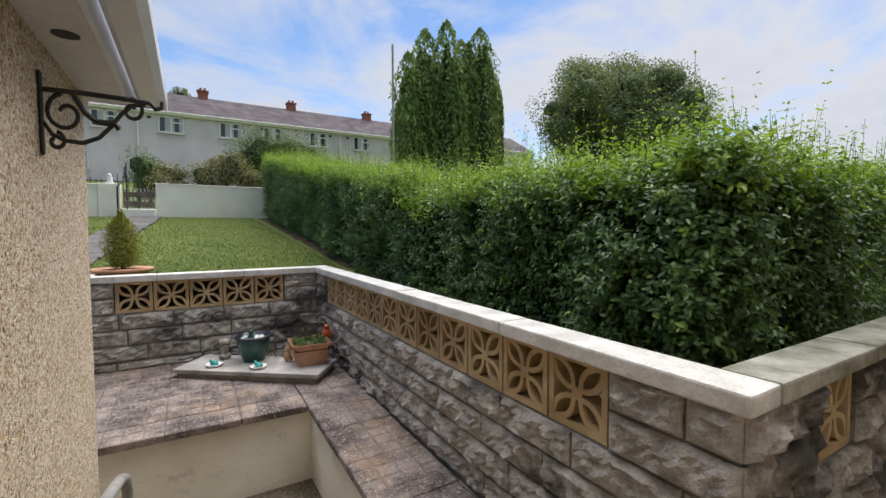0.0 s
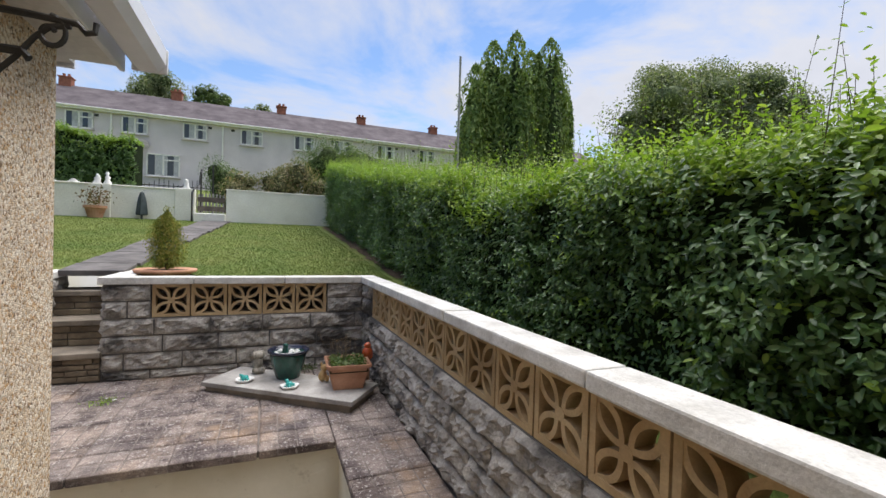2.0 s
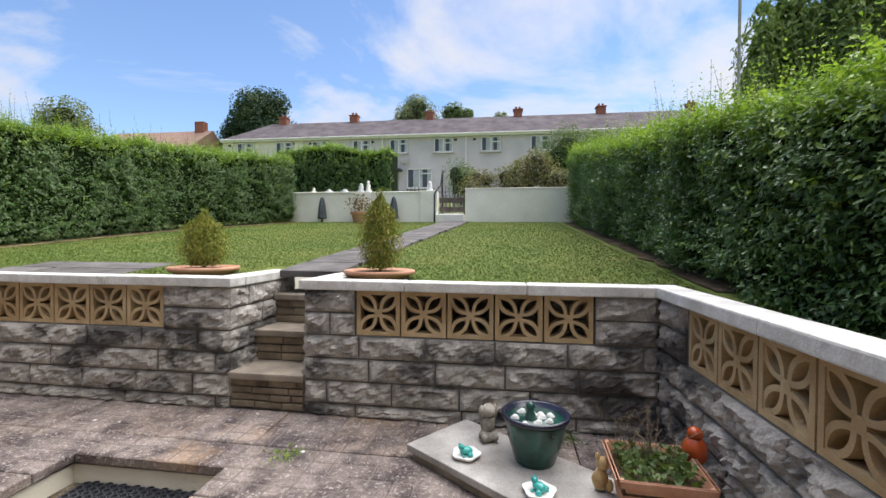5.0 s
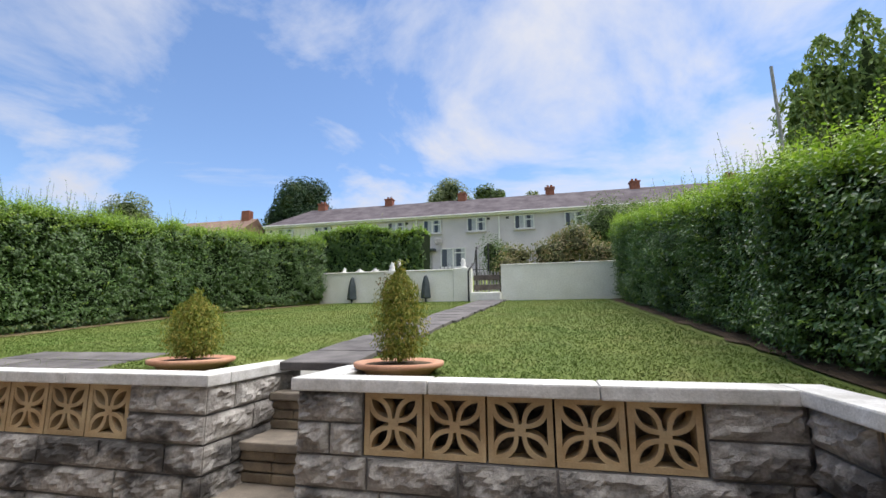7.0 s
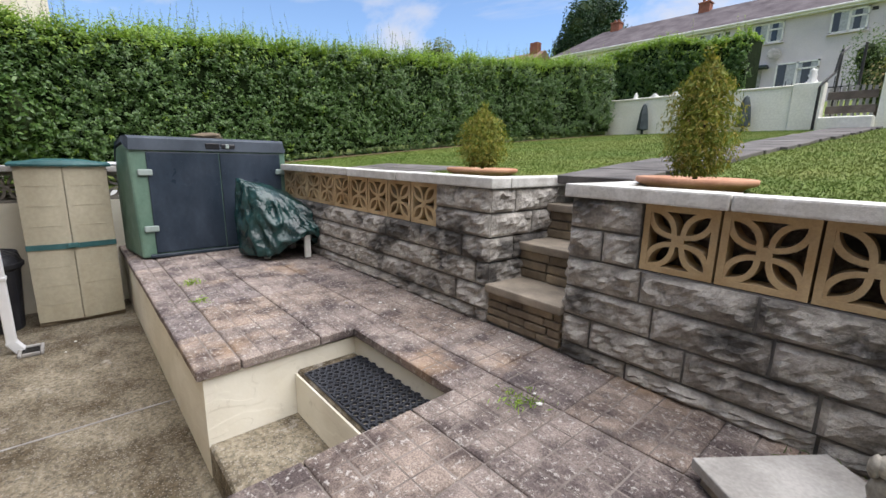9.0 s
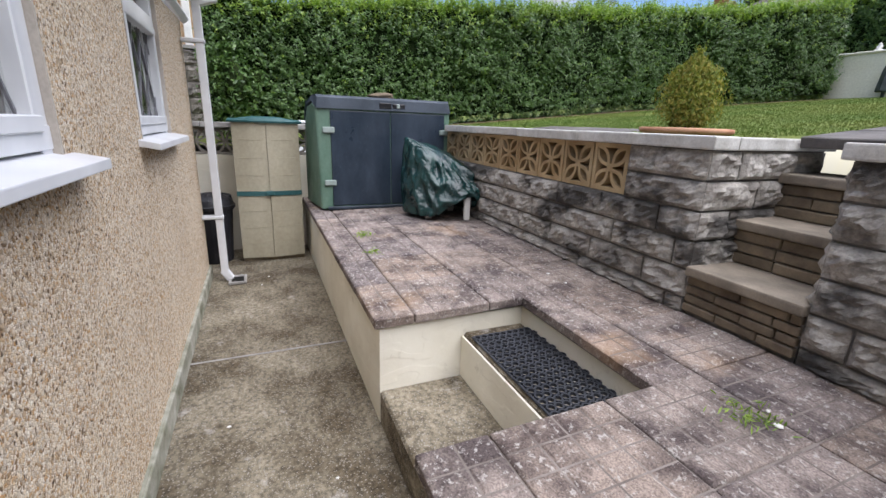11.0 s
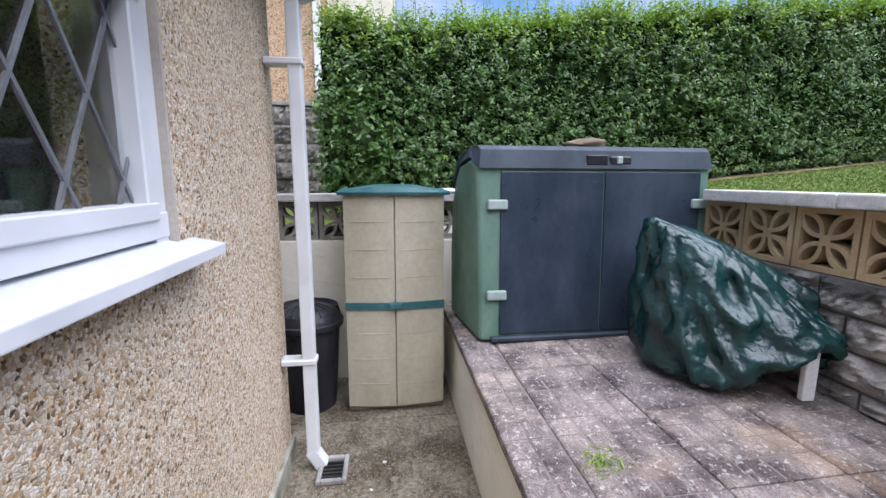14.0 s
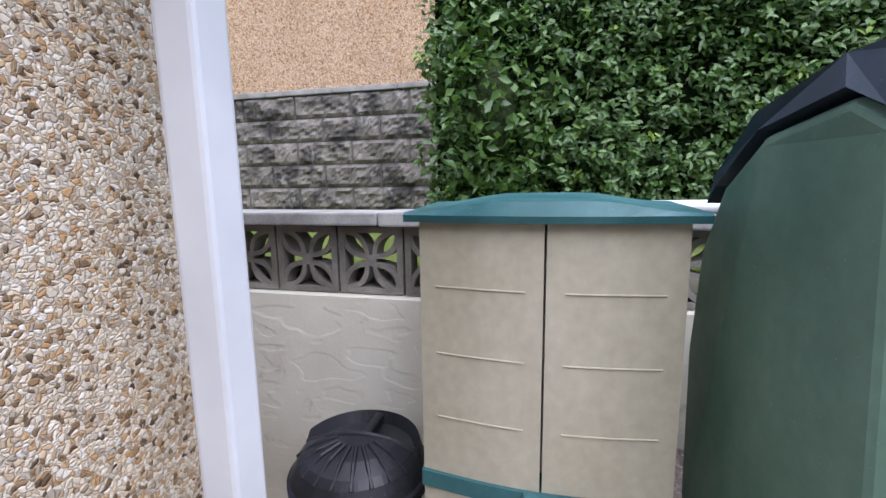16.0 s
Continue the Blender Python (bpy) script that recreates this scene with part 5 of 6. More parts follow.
def window(name, x0, x1, z0, z1, label, open_light, leaded=True):
    y = HY - 0.055
    w = thing(name, label, "window", (0, 0, 0), kind="structure")
    part("reveal", box(x0, HY - 0.20, z0, x0 + 0.012, HY + 0.002, z1), M_REVEAL, w)
    part("reveal", box(x1 - 0.012, HY - 0.20, z0, x1, HY + 0.002, z1), M_REVEAL, w)
    fx0, fx1, zt = x0 + 0.012, x1 - 0.012, z1 - 0.25
    f = 0.058
    for a in ((fx0, z0 + 0.02, fx1, z0 + 0.03 + f), (fx0, z1 - f, fx1, z1), (fx0, z0, fx0 + f, z1), (fx1 - f, z0, fx1, z1), (fx0 + f, zt - 0.03, fx1 - f, zt + 0.03)):
        part("window_frame", box(a[0], y - 0.03, a[1], a[2], y + (0.04 if a[2] - a[0] > 0.3 else 0.036), a[3], 0.003), M_UPVC, w)
    for a in ((fx0 + f, z0 + 0.07, fx1 - f, z0 + 0.115), (fx0 + f, zt - 0.075, fx1 - f, zt - 0.03), (fx0 + f, z0 + 0.07, fx0 + f + 0.045, zt - 0.03), (fx1 - f - 0.045, z0 + 0.07, fx1 - f, zt - 0.03)):
        part("sash", box(a[0], y - 0.015, a[1], a[2], y + (0.05 if a[2] - a[0] > 0.3 else 0.046), a[3], 0.004), M_UPVC, w)
    part("window_sill", prism([(HY - 0.09, z0 - 0.01), (HY + 0.09, z0 - 0.045), (HY + 0.09, z0 - 0.012), (HY - 0.09, z0 + 0.022)], "x", x0 - 0.085, x1 + 0.085, bevel=0.004), M_UPVC, w)
    gx0, gx1, gz0, gz1 = fx0 + f + 0.04, fx1 - f - 0.04, z0 + 0.11, zt - 0.07
    pane = part("pane", box(gx0, y + 0.0, gz0, gx1, y + 0.006, gz1), M_GLASS, w)
    pane.visible_shadow = False
    if leaded:
        bm, step = None, 0.19
        wdt, hgt = gx1 - gx0, gz1 - gz0
        slope = 1.9
        k = -int(hgt / slope / step) - 2
        while k * step < wdt + hgt / slope + step:
            for sgn in (1, -1):
                c = gx0 + k * step if sgn > 0 else gx1 - k * step
                za, zb = gz0, gz1
                xa, xb = c, c + sgn * hgt / slope
                lo, hi = gx0, gx1
                ta, tb = 0.0, 1.0
                for lim, s in ((lo, 1), (hi, -1)):
                    da, db = s * (xa - lim), s * (xb - lim)
                    if da < 0 and db < 0:
                        ta = 2
                    elif da < 0:
                        ta = max(ta, da / (da - db))
                    elif db < 0:
                        tb = min(tb, da / (da - db))
                if ta < tb:
                    p0 = (xa + (xb - xa) * ta, y + 0.009, za + (zb - za) * ta)
                    p1 = (xa + (xb - xa) * tb, y + 0.009, za + (zb - za) * tb)
                    bm = tube([p0, p1], 0.0055, 4, bm)
            k += 1
        part("leading", bm, M_LEAD, w, "diamond lead strips")
    fan = part("fanlight", merged(merged(merged(box(fx0 + 0.03, -0.02, -0.26, fx1 - 0.03, 0.03, -0.205, 0.008), box(fx0 + 0.03, -0.02, -0.045, fx1 - 0.03, 0.03, 0.0, 0.008)), box(fx0 + 0.03, -0.017, -0.22, fx0 + 0.085, 0.026, -0.03, 0.004)), box(fx1 - 0.085, -0.017, -0.22, fx1 - 0.03, 0.026, -0.03, 0.004)), M_UPVC, w)
    m = pose(0, y + 0.05, z1 - 0.03, 42 if open_light else 0, 0, 0)
    fan.matrix_world = m
    g = part("fan_pane", box(fx0 + 0.08, 0.0, -0.21, fx1 - 0.08, 0.006, -0.04), M_GLASS, w)
    g.matrix_world = m
    g.visible_shadow = False
    return w


window("window_1", -1.70, -0.78, 1.42, 2.33, "white plastic casement window with diamond leaded glass", False)
window("window_2", -3.542, -2.69, 1.42, 2.33, "white plastic casement window, leaded, its fanlight open", True)
structure("room_back", box(HX0 + 0.28, 0.3, 0.8, HX1 - 0.28, 0.35, 2.6), M_ROOM, "plain painted wall inside the house", "wall")
structure("ceiling", box(HX0 + 0.28, 0.3, 2.5, HX1 - 0.28, HY - 0.28, 2.55), M_ROOM, "plain ceiling of the room inside", "ceiling")
structure("floor_inside", box(HX0 + 0.28, 0.3, 0.4, HX1 - 0.28, HY - 0.28, 0.45), M_ROOM, "plain floor of the room inside", "floor")
v = thing("potted_flower", "white pot of pale flowers on the inside sill", "plant pot", (-2.98, HY - 0.24, 1.43))
part("pot", lathe([(0.05, 0), (0.075, 0.14), (0.078, 0.15), (0.068, 0.15), (0.06, 0.12), (0.0, 0.12)], 18), M_WHITE, v)
rng = np.random.default_rng(8)
tagged(leaves("flowers", rng.normal(size=(60, 3)) * [0.06, 0.04, 0.05] + [0, 0, 0.26], np.full(60, 0.06), np.full(60, 0.03), M_LEAF_BUSH, 8, None, 0, 1, v), "pale flowers and leaves")
structure("inside_sill", box(-3.542, HY - 0.36, 1.39, -2.69, HY - 0.16, 1.43), M_UPVC, "white inside window sill", "sill")

# ---- plant bracket and handrail by the house ----
br = thing("hanging_bracket", "black wrought iron scroll bracket for a hanging basket", "bracket", (HX1, 1.75, 2.40))


def scroll(points, r=0.007):
    return tube([(u, 0, v) for u, v in points], r, 6)


def spiral(cx, cz, r0, r1, a0, a1, n=22):
    return [(cx + (r0 + (r1 - r0) * k / n) * math.cos(radians(a0 + (a1 - a0) * k / n)), cz + (r0 + (r1 - r0) * k / n) * math.sin(radians(a0 + (a1 - a0) * k / n))) for k in range(n + 1)]


br.scale = (0.82, 1, 1)
part("back_plate", box(0.002, -0.014, -0.20, 0.012, 0.014, 0.055, 0.004), M_IRON, br)
part("arm", scroll([(0.01, 0.0), (0.12, 0.002), (0.24, 0.0), (0.345, -0.004), (0.365, -0.022), (0.385, -0.018), (0.388, 0.004)], 0.008), M_IRON, br)
part("brace", scroll([(0.012, -0.10), (0.035, -0.135), (0.075, -0.152), (0.125, -0.155), (0.175, -0.135), (0.215, -0.095), (0.25, -0.05), (0.285, -0.02), (0.33, -0.012)]), M_IRON, br)
part("scroll", scroll(spiral(0.078, -0.068, 0.062, 0.018, 100, 520)), M_IRON, br)
part("scroll", scroll(spiral(0.285, -0.035, 0.04, 0.01, 90, -330)), M_IRON, br)
part("scroll", scroll(spiral(0.045, -0.155, 0.03, 0.008, 80, -250)), M_IRON, br)
part("leaf_bar", scroll([(0.10, -0.004), (0.135, -0.06), (0.17, -0.085), (0.225, -0.085), (0.24, -0.10)], 0.010), M_IRON, br)
hr = thing("handrail", "grey metal tube handrail beside the doorstep", "handrail", (0, 0, 0))
part("rail", tube([(-0.27, 1.0, 0.0), (-0.27, 1.0, 1.2), (-0.27, 1.08, 1.27), (-0.27, 1.2, 1.24), (-0.27, 2.05, 0.98), (-0.27, 2.18, 0.92), (-0.27, 2.24, 0.84), (-0.27, 2.25, 0.0)], 0.021, 10), M_COPING2, hr, smooth=True)

# ---- storage box ----
M_NAVY = plastic("navy_plastic", (0.016, 0.026, 0.040), (0.042, 0.056, 0.078), 0.33, 0.5)
M_SAGE = plastic("sage_green_plastic", (0.085, 0.155, 0.115), (0.15, 0.235, 0.18), 0.45)
M_GREY_LID = plastic("slate_grey_plastic", (0.020, 0.030, 0.043), (0.048, 0.062, 0.082), 0.5)
M_HINGE = plastic("pale_hinge_plastic", (0.24, 0.30, 0.28), (0.33, 0.38, 0.36), 0.5)
M_BEIGE = plastic("beige_plastic", (0.375, 0.34, 0.25), (0.46, 0.425, 0.325), 0.5)
M_TEAL = plastic("teal_plastic", (0.022, 0.085, 0.09), (0.055, 0.145, 0.15), 0.4)
M_RUBBER = plastic("rubber", (0.022, 0.024, 0.03), (0.05, 0.053, 0.062), 0.55)
M_BLACK = plastic("black_plastic", (0.010, 0.010, 0.012), (0.028, 0.028, 0.032), 0.38)


def storage_box():
    s = thing("storage_box", "large plastic garden storage box, sage green sides and navy doors", "storage box", (0, 0, 0))
    z0 = patio_z(4.2)
    ya, yb = 3.46, 5.0
    prof = [(-4.70, z0), (-4.75, 1.665), (-4.82, 1.715), (-5.02, 1.675), (-5.20, 1.575), (-5.32, 1.40), (-5.37, 1.1), (-5.34, z0)]
    b = prism(prof, "y", ya, yb)
    bmesh.ops.bevel(b, geom=[e for e in b.edges], offset=0.022, segments=3, affect="EDGES", profile=0.6)

    def tapered(v):
        """Draw the front in a little at both ends, as the moulding does."""
        d = max(0.0, min(1.0, (v.co.x + 5.02) / 0.32))
        v.co.y += 0.085 * d * d if v.co.y < 4 else -0.03 * d * d

    for v in b.verts:
        tapered(v)
    part("body", b, M_SAGE, s)

    def front(z, out):
        return -4.70 - (z - z0) * (0.05 / (1.665 - z0)) + out

    for name, y0, y1 in (("door", 3.655, 4.285), ("door", 4.293, 4.915)):
        b = prism([(front(z0 + 0.04, -0.02), z0 + 0.04), (front(z0 + 0.04, 0.012), z0 + 0.04), (front(1.645, 0.012), 1.645), (front(1.645, -0.02), 1.645)], "y", y0, y1)
        bmesh.ops.bevel(b, geom=b.edges[:], offset=0.008, segments=2, affect="EDGES", profile=0.6)
        part(name, b, M_NAVY, s, "dark navy door panel")
    part("threshold", box(-4.72, 3.60, z0, -4.665, 4.93, z0 + 0.03, 0.006), M_GREY_LID, s)
    lid = prism([(-4.728, 1.66), (-4.752, 1.765), (-4.785, 1.79), (-4.86, 1.785), (-5.05, 1.725), (-5.24, 1.605), (-5.285, 1.53), (-5.235, 1.575), (-5.035, 1.688), (-4.83, 1.728), (-4.772, 1.69)], "y", ya - 0.006, yb + 0.006)
    for v in lid.verts:
        tapered(v)
        if v.co.z > 1.735:
            v.co.y += 0.022 if v.co.y < 4 else -0.022
    part("lid", lid, M_GREY_LID, s, "slate grey lid")
    zl = 1.71
    lt = part("latch", merged(box(-4.765, 4.17, zl - 0.03, -4.728, 4.30, zl + 0.03, 0.006), box(-4.765, 4.31, zl - 0.03, -4.730, 4.455, zl + 0.026, 0.012)), M_BLACK, s, "recessed black latch")
    part("latch_tongue", box(-4.742, 4.355, zl - 0.024, -4.720, 4.39, zl + 0.022, 0.006), M_HINGE, lt)
    for y in (3.635, 4.915):
        for z in (0.915, 1.45):
            part("hinge", moved(box(-0.014, -0.060, -0.030, 0.016, 0.060, 0.030, 0.0145, seg=3), pose(front(z, 0.012), y, z, 0, -3, 0)), M_HINGE, s)
    return s


storage_box()
st = bmesh.new()
bmesh.ops.create_icosphere(st, subdivisions=3, radius=1)
for v in st.verts:
    taper = 0.62 + 0.38 * v.co.y
    v.co = Vector((v.co.x * 0.07 * taper, v.co.y * 0.15, v.co.z * 0.052 * taper)) * (1 + 0.4 * noise.noise(v.co * 2.2) + 0.15 * noise.noise(v.co * 6))
solid("stone", moved(st, pose(-4.90, 4.22, 1.815, 0, 0, 12)), M_STEPBRICK, "rough brown stone lying on the storage box lid", "stone", smooth=True)
solid("plastic_pipe", tube([(-5.52, 3.05, 1.505), (-5.50, 3.75, 1.51)], 0.022, 10), M_UPVC, "white plastic pipe lying along the wall coping", "pipe", smooth=True)


# ---- tall locker ----
def locker():
    s = thing("storage_locker", "tall beige plastic storage locker with teal lid and handle", "cabinet", (0, 0, 0))
    y0, y1, xb = 2.715, 3.375, -5.60

    def bow(y, out=0.0):
        return -5.105 + 0.035 * math.sin(math.pi * (y - y0) / (y1 - y0)) + out

    part("body", box(xb, y0 + 0.01, 0.04, -5.15, y1 - 0.01, 1.49, 0.015), M_BEIGE, s)
    part("base", box(xb - 0.005, y0 + 0.002, 0.0, -5.115, y1 - 0.002, 0.04, 0.008), M_STEPBRICK, s)
    ym = (y0 + y1) / 2
    for a, c in ((y0 + 0.004, ym - 0.003), (ym + 0.003, y1 - 0.004)):
        for z0, z1 in ((0.045, 0.735), (0.785, 1.492)):
            n = 8
            ring = [(bow(a + (c - a) * k / n), a + (c - a) * k / n) for k in range(n + 1)]
            outline = ring + [(-5.17, c), (-5.17, a)]
            b = prism(outline, "z", z0, z1)
            d = part("door", b, M_BEIGE, s)
            for f in (0.24, 0.5, 0.76):
                z = z0 + (z1 - z0) * f
                rid = [(bow(a + (c - a) * (0.14 + 0.72 * k / n), 0.0015), a + (c - a) * (0.14 + 0.72 * k / n), z) for k in range(n + 1)]
                part("ridge", tube(rid, 0.0024, 6), M_BEIGE, d)
    n = 16
    ys = [y0 + (y1 - y0) * k / n for k in range(n + 1)]
    band = prism([(bow(y, 0.010), y) for y in ys] + [(-5.15, y1), (-5.15, y0)], "z", 0.736, 0.784)
    h = part("handle_band", band, M_TEAL, s, "dark teal band across the doors")
    part("handle", box(bow(ym, 0.0), ym - 0.045, 0.742, bow(ym, 0.035), ym + 0.045, 0.79, 0.012, seg=2), M_TEAL, h)
    b = bmesh.new()
    rows = []
    for y in [y0 - 0.03 + (y1 - y0 + 0.06) * k / n for k in range(n + 1)]:
        f = (y - y0) / (y1 - y0)
        g = max(0.0, min(1.0, 3.0 * f, 3.0 * (1 - f)))
        zt = 1.518 + 0.024 * g * g * (3 - 2 * g) + 0.004 * math.sin(math.pi * min(1, max(0, f)))
        xf = bow(min(y1, max(y0, y)), 0.028)
        rows.append([b.verts.new(p) for p in ((xf, y, 1.494), (xf + 0.004, y, 1.512), (xf - 0.012, y, zt), (-5.45, y, zt + 0.012), (xb - 0.01, y, 1.525), (xb - 0.01, y, 1.494))])
    for q, r in zip(rows, rows[1:]):
        for j in range(6):
            b.faces.new((q[j], q[(j + 1) % 6], r[(j + 1) % 6], r[j]))
    b.faces.new(rows[0])
    b.faces.new(rows[-1])
    bmesh.ops.recalc_face_normals(b, faces=b.faces)
    part("lid", b, M_TEAL, s, "teal curved lid")


locker()


def dustbin():
    s = thing("dustbin", "black plastic dustbin with a ribbed domed lid", "bin", (-5.27, 2.44, 0))
    s.scale = (1, 1, 0.94)
    part("body", lathe([(0.17, 0.0), (0.175, 0.01), (0.212, 0.60), (0.22, 0.605), (0.22, 0.63), (0.212, 0.635), (0.0, 0.635)], 32), M_BLACK, s, smooth=False)
    b = lathe([(0.217, 0.63), (0.240, 0.632), (0.242, 0.668), (0.230, 0.676), (0.222, 0.70), (0.205, 0.735), (0.185, 0.757), (0.13, 0.782), (0.06, 0.795), (0.02, 0.798), (0.008, 0.798), (0.0, 0.798)], 48)
    for v in b.verts:
        if v.co.x < -0.003 and v.co.xy.length < 0.187:
            v.co.z = 0.728
        elif v.co.x < -0.003 and v.co.xy.length < 0.212:
            v.co.z = 0.772
    lid = part("lid", b, M_BLACK, s, "black domed lid with a sunken grip", smooth=False)
    for k in range(9):
        a = radians(-68 + 17 * k)
        part("rib", tube([(0.207 * math.cos(a), 0.207 * math.sin(a), 0.735), (0.14 * math.cos(a), 0.14 * math.sin(a), 0.782), (0.07 * math.cos(a), 0.07 * math.sin(a), 0.797)], 0.007, 6), M_BLACK, lid)
    part("ridge", tube([(0.012 * math.cos(k * 0.3), 0.19 * (k - 5) / 5, 0.798 - 0.05 * ((k - 5) / 5) ** 2) for k in range(11)], 0.011, 8), M_BLACK, lid)
    part("grip", box(-0.19, -0.016, 0.73, 0.0, 0.016, 0.776, 0.008), M_BLACK, lid)


dustbin()


# ---- covered chair ----
def covered_chair():
    s = thing("covered_chair", "garden chair wrapped in a creased dark green tarpaulin cover", "covered chair", (0, 0, 0))
    k = Nodes("green_tarpaulin")
    c = k.mix(k.ramp(k.noise(5, 4), (0.35, 0.0), (0.7, 1.0)), (0.004, 0.022, 0.022), (0.010, 0.046, 0.042))
    def crease(scale, stretch):
        return k.math("ABSOLUTE", k.math("SUBTRACT", k.noise(scale, 2, 0.4, stretch=stretch), 0.5))

    k.bump(k.math("ADD", k.math("ADD", k.math("MULTIPLY", crease(5, (1, 1, 0.4)), 1.6), k.math("MULTIPLY", crease(11, (0.6, 1.2, 1.0)), 0.7)), k.math("MULTIPLY", k.noise(26, 5, 0.65), 0.12)), 1.0, 0.045)
    tarp = k.done(c, 0.24, 0.0, 0.55)
    zb = patio_z(4.6)
    base = [(-4.44, 4.36), (-4.22, 4.30), (-3.98, 4.36), (-3.84, 4.50), (-3.76, 4.70), (-3.76, 4.88), (-3.85, 4.905), (-4.15, 4.905), (-4.42, 4.90), (-4.50, 4.62)]
    top = [(-4.40, 4.37, 1.385), (-4.30, 4.34, 1.41), (-4.18, 4.40, 1.34), (-4.02, 4.54, 1.21), (-3.92, 4.74, 1.06), (-3.88, 4.84, 0.99), (-3.95, 4.88, 1.10), (-4.15, 4.88, 1.17), (-4.36, 4.82, 1.26), (-4.44, 4.60, 1.35)]
    foot = [zb + 0.05, zb + 0.03, zb + 0.03, zb + 0.05, zb + 0.21, zb + 0.25, zb + 0.12, zb + 0.06, zb + 0.05, zb + 0.05]
    n, m = 110, 26
    b = bmesh.new()
    rows = []

    def ring(pts, u):
        f = u * len(pts)
        i = int(f) % len(pts)
        q = f - int(f)
        a, c2 = pts[i], pts[(i + 1) % len(pts)]
        return [x + (y - x) * q for x, y in zip(a, c2)]

    base3 = [(x, y, z) for (x, y), z in zip(base, foot)]
    for j in range(m + 1):
        t = j / m
        row = []
        for i in range(n):
            lo, hi = Vector(ring(base3, i / n)), Vector(ring(top, i / n))
            p = lo.lerp(hi, t)
            mid = Vector((-4.12, 4.64, p.z))
            out = (p - mid).normalized()
            fold = (0.10 - 0.32 * abs(noise.noise(Vector((i * 0.17, t * 2.6 + i * 0.07, 1.0))))) * 0.30 + (0.2 - abs(noise.noise(Vector((p.x * 6, p.y * 6 + p.z * 4, p.z * 5))))) * 0.035
            p += out * (fold + 0.03 * math.sin(math.pi * t) - (0.015 if j == 0 else 0))
            p.z += 0.02 * noise.noise(Vector((i * 0.3, t * 2, 9)))
            p.y = min(p.y, 4.917)
            p.x = max(p.x, -4.66)
            row.append(b.verts.new(p))
        rows.append(row)
    for q, r in zip(rows, rows[1:]):
        for i in range(n):
            b.faces.new((q[i], q[(i + 1) % n], r[(i + 1) % n], r[i]))
    cap = b.verts.new((-4.15, 4.66, 1.27))
    for i in range(n):
        b.faces.new((rows[-1][i], rows[-1][(i + 1) % n], cap))
    bmesh.ops.recalc_face_normals(b, faces=b.faces)
    part("cover", b, tarp, s, "creased shiny green tarpaulin", smooth=True)
    for x, y, h in ((-4.00, 4.47, 0.13), (-3.82, 4.80, 0.30), (-4.36, 4.50, 0.12), (-4.30, 4.84, 0.2)):
        part("leg", moved(box(-0.016, -0.03, 0.0, 0.016, 0.03, h, 0.005), pose(x, y, patio_z(y), 0, 0, 0)), M_WHITE, s, "white chair leg")


covered_chair()


# ---- rubber mat ----
def rubber_mat():
    me = bmesh.new()
    ring = lathe([(0.0155, 0.0), (0.0222, 0.0), (0.0222, 0.014), (0.0155, 0.014), (0.0155, 0.0)], 8, cap=False)
    tmp = bpy.data.meshes.new("tmp")
    ring.to_mesh(tmp)
    ring.free()
    nx, ny = 17, 9
    for i in range(nx):
        for j in range(ny):
            k = len(me.verts)
            me.from_mesh(tmp)
            me.verts.ensure_lookup_table()
            off = Vector((-1.885 + 0.0415 * i, 3.948 + 0.0385 * j + (0.012 if i % 2 else 0), 0.4635))
            for v in me.verts[k:]:
                v.co += off
    bpy.data.meshes.remove(tmp)
    for a in ((-1.915, 3.925, -1.195, 3.937), (-1.915, 4.268, -1.195, 4.280)):
        me = box(a[0], a[1], 0.463, a[2], a[3], 0.474, 0.003, me)
    for a in ((-1.915, 3.937, -1.905, 4.268), (-1.205, 3.937, -1.195, 4.268)):
        me = box(a[0], a[1], 0.463, a[2], a[3], 0.474, 0.003, me)
    solid("doormat", me, M_RUBBER, "black rubber ring mat lying on the concrete step", "doormat")


rubber_mat()


# ---- corner slab with pots and ornaments ----
M_SLABTOP = worn("pale_grey_stone", (0.24, 0.225, 0.205), (0.48, 0.46, 0.43), 5, 80, 0.85, 0.4, 0.004, 0.25)
M_GLAZE = worn("green_glaze", (0.004, 0.035, 0.028), (0.015, 0.09, 0.068), 9, 40, 0.18, 0.1, 0.002, 0.6)
M_NAVYGLAZE = worn("dark_blue_glaze", (0.008, 0.010, 0.022), (0.02, 0.025, 0.05), 9, 40, 0.25, 0.1, 0.002, 0.6)
M_AQUA = worn("turquoise_glaze", (0.01, 0.27, 0.25), (0.05, 0.42, 0.38), 12, 60, 0.25, 0.1, 0.002, 0.6)
M_STATUE = worn("mossy_statue_stone", (0.17, 0.15, 0.12), (0.46, 0.43, 0.37), 22, 120, 0.9, 0.6, 0.004, 0.2)
M_YELLOW = worn("ochre_pottery", (0.42, 0.27, 0.11), (0.60, 0.44, 0.22), 20, 100, 0.7, 0.3)
M_AMBER = Nodes("amber_glass").done((0.42, 0.07, 0.015), 0.12, 0.0, 0.6)
ZS = 0.715


def corner_slab():
    s = thing("corner_slab", "pale grey stone slab raised on a base in the patio corner", "stone slab", (0.515, 4.265, 0))
    turn = math.degrees(math.atan2(3.66 - 4.48, 0.92 + 0.16))
    b = box(-0.68, -0.235, ZS - 0.038, 0.68, 0.235, ZS, 0.006, seg=2)
    part("slab", moved(b, pose(0, 0, 0, 0, 0, turn)), M_SLABTOP, s)
    b = box(-0.655, -0.215, 0.60, 0.655, 0.215, ZS - 0.038, 0.004)
    part("slab_base", moved(b, pose(0, 0, 0, 0, 0, turn)), M_STEP, s)


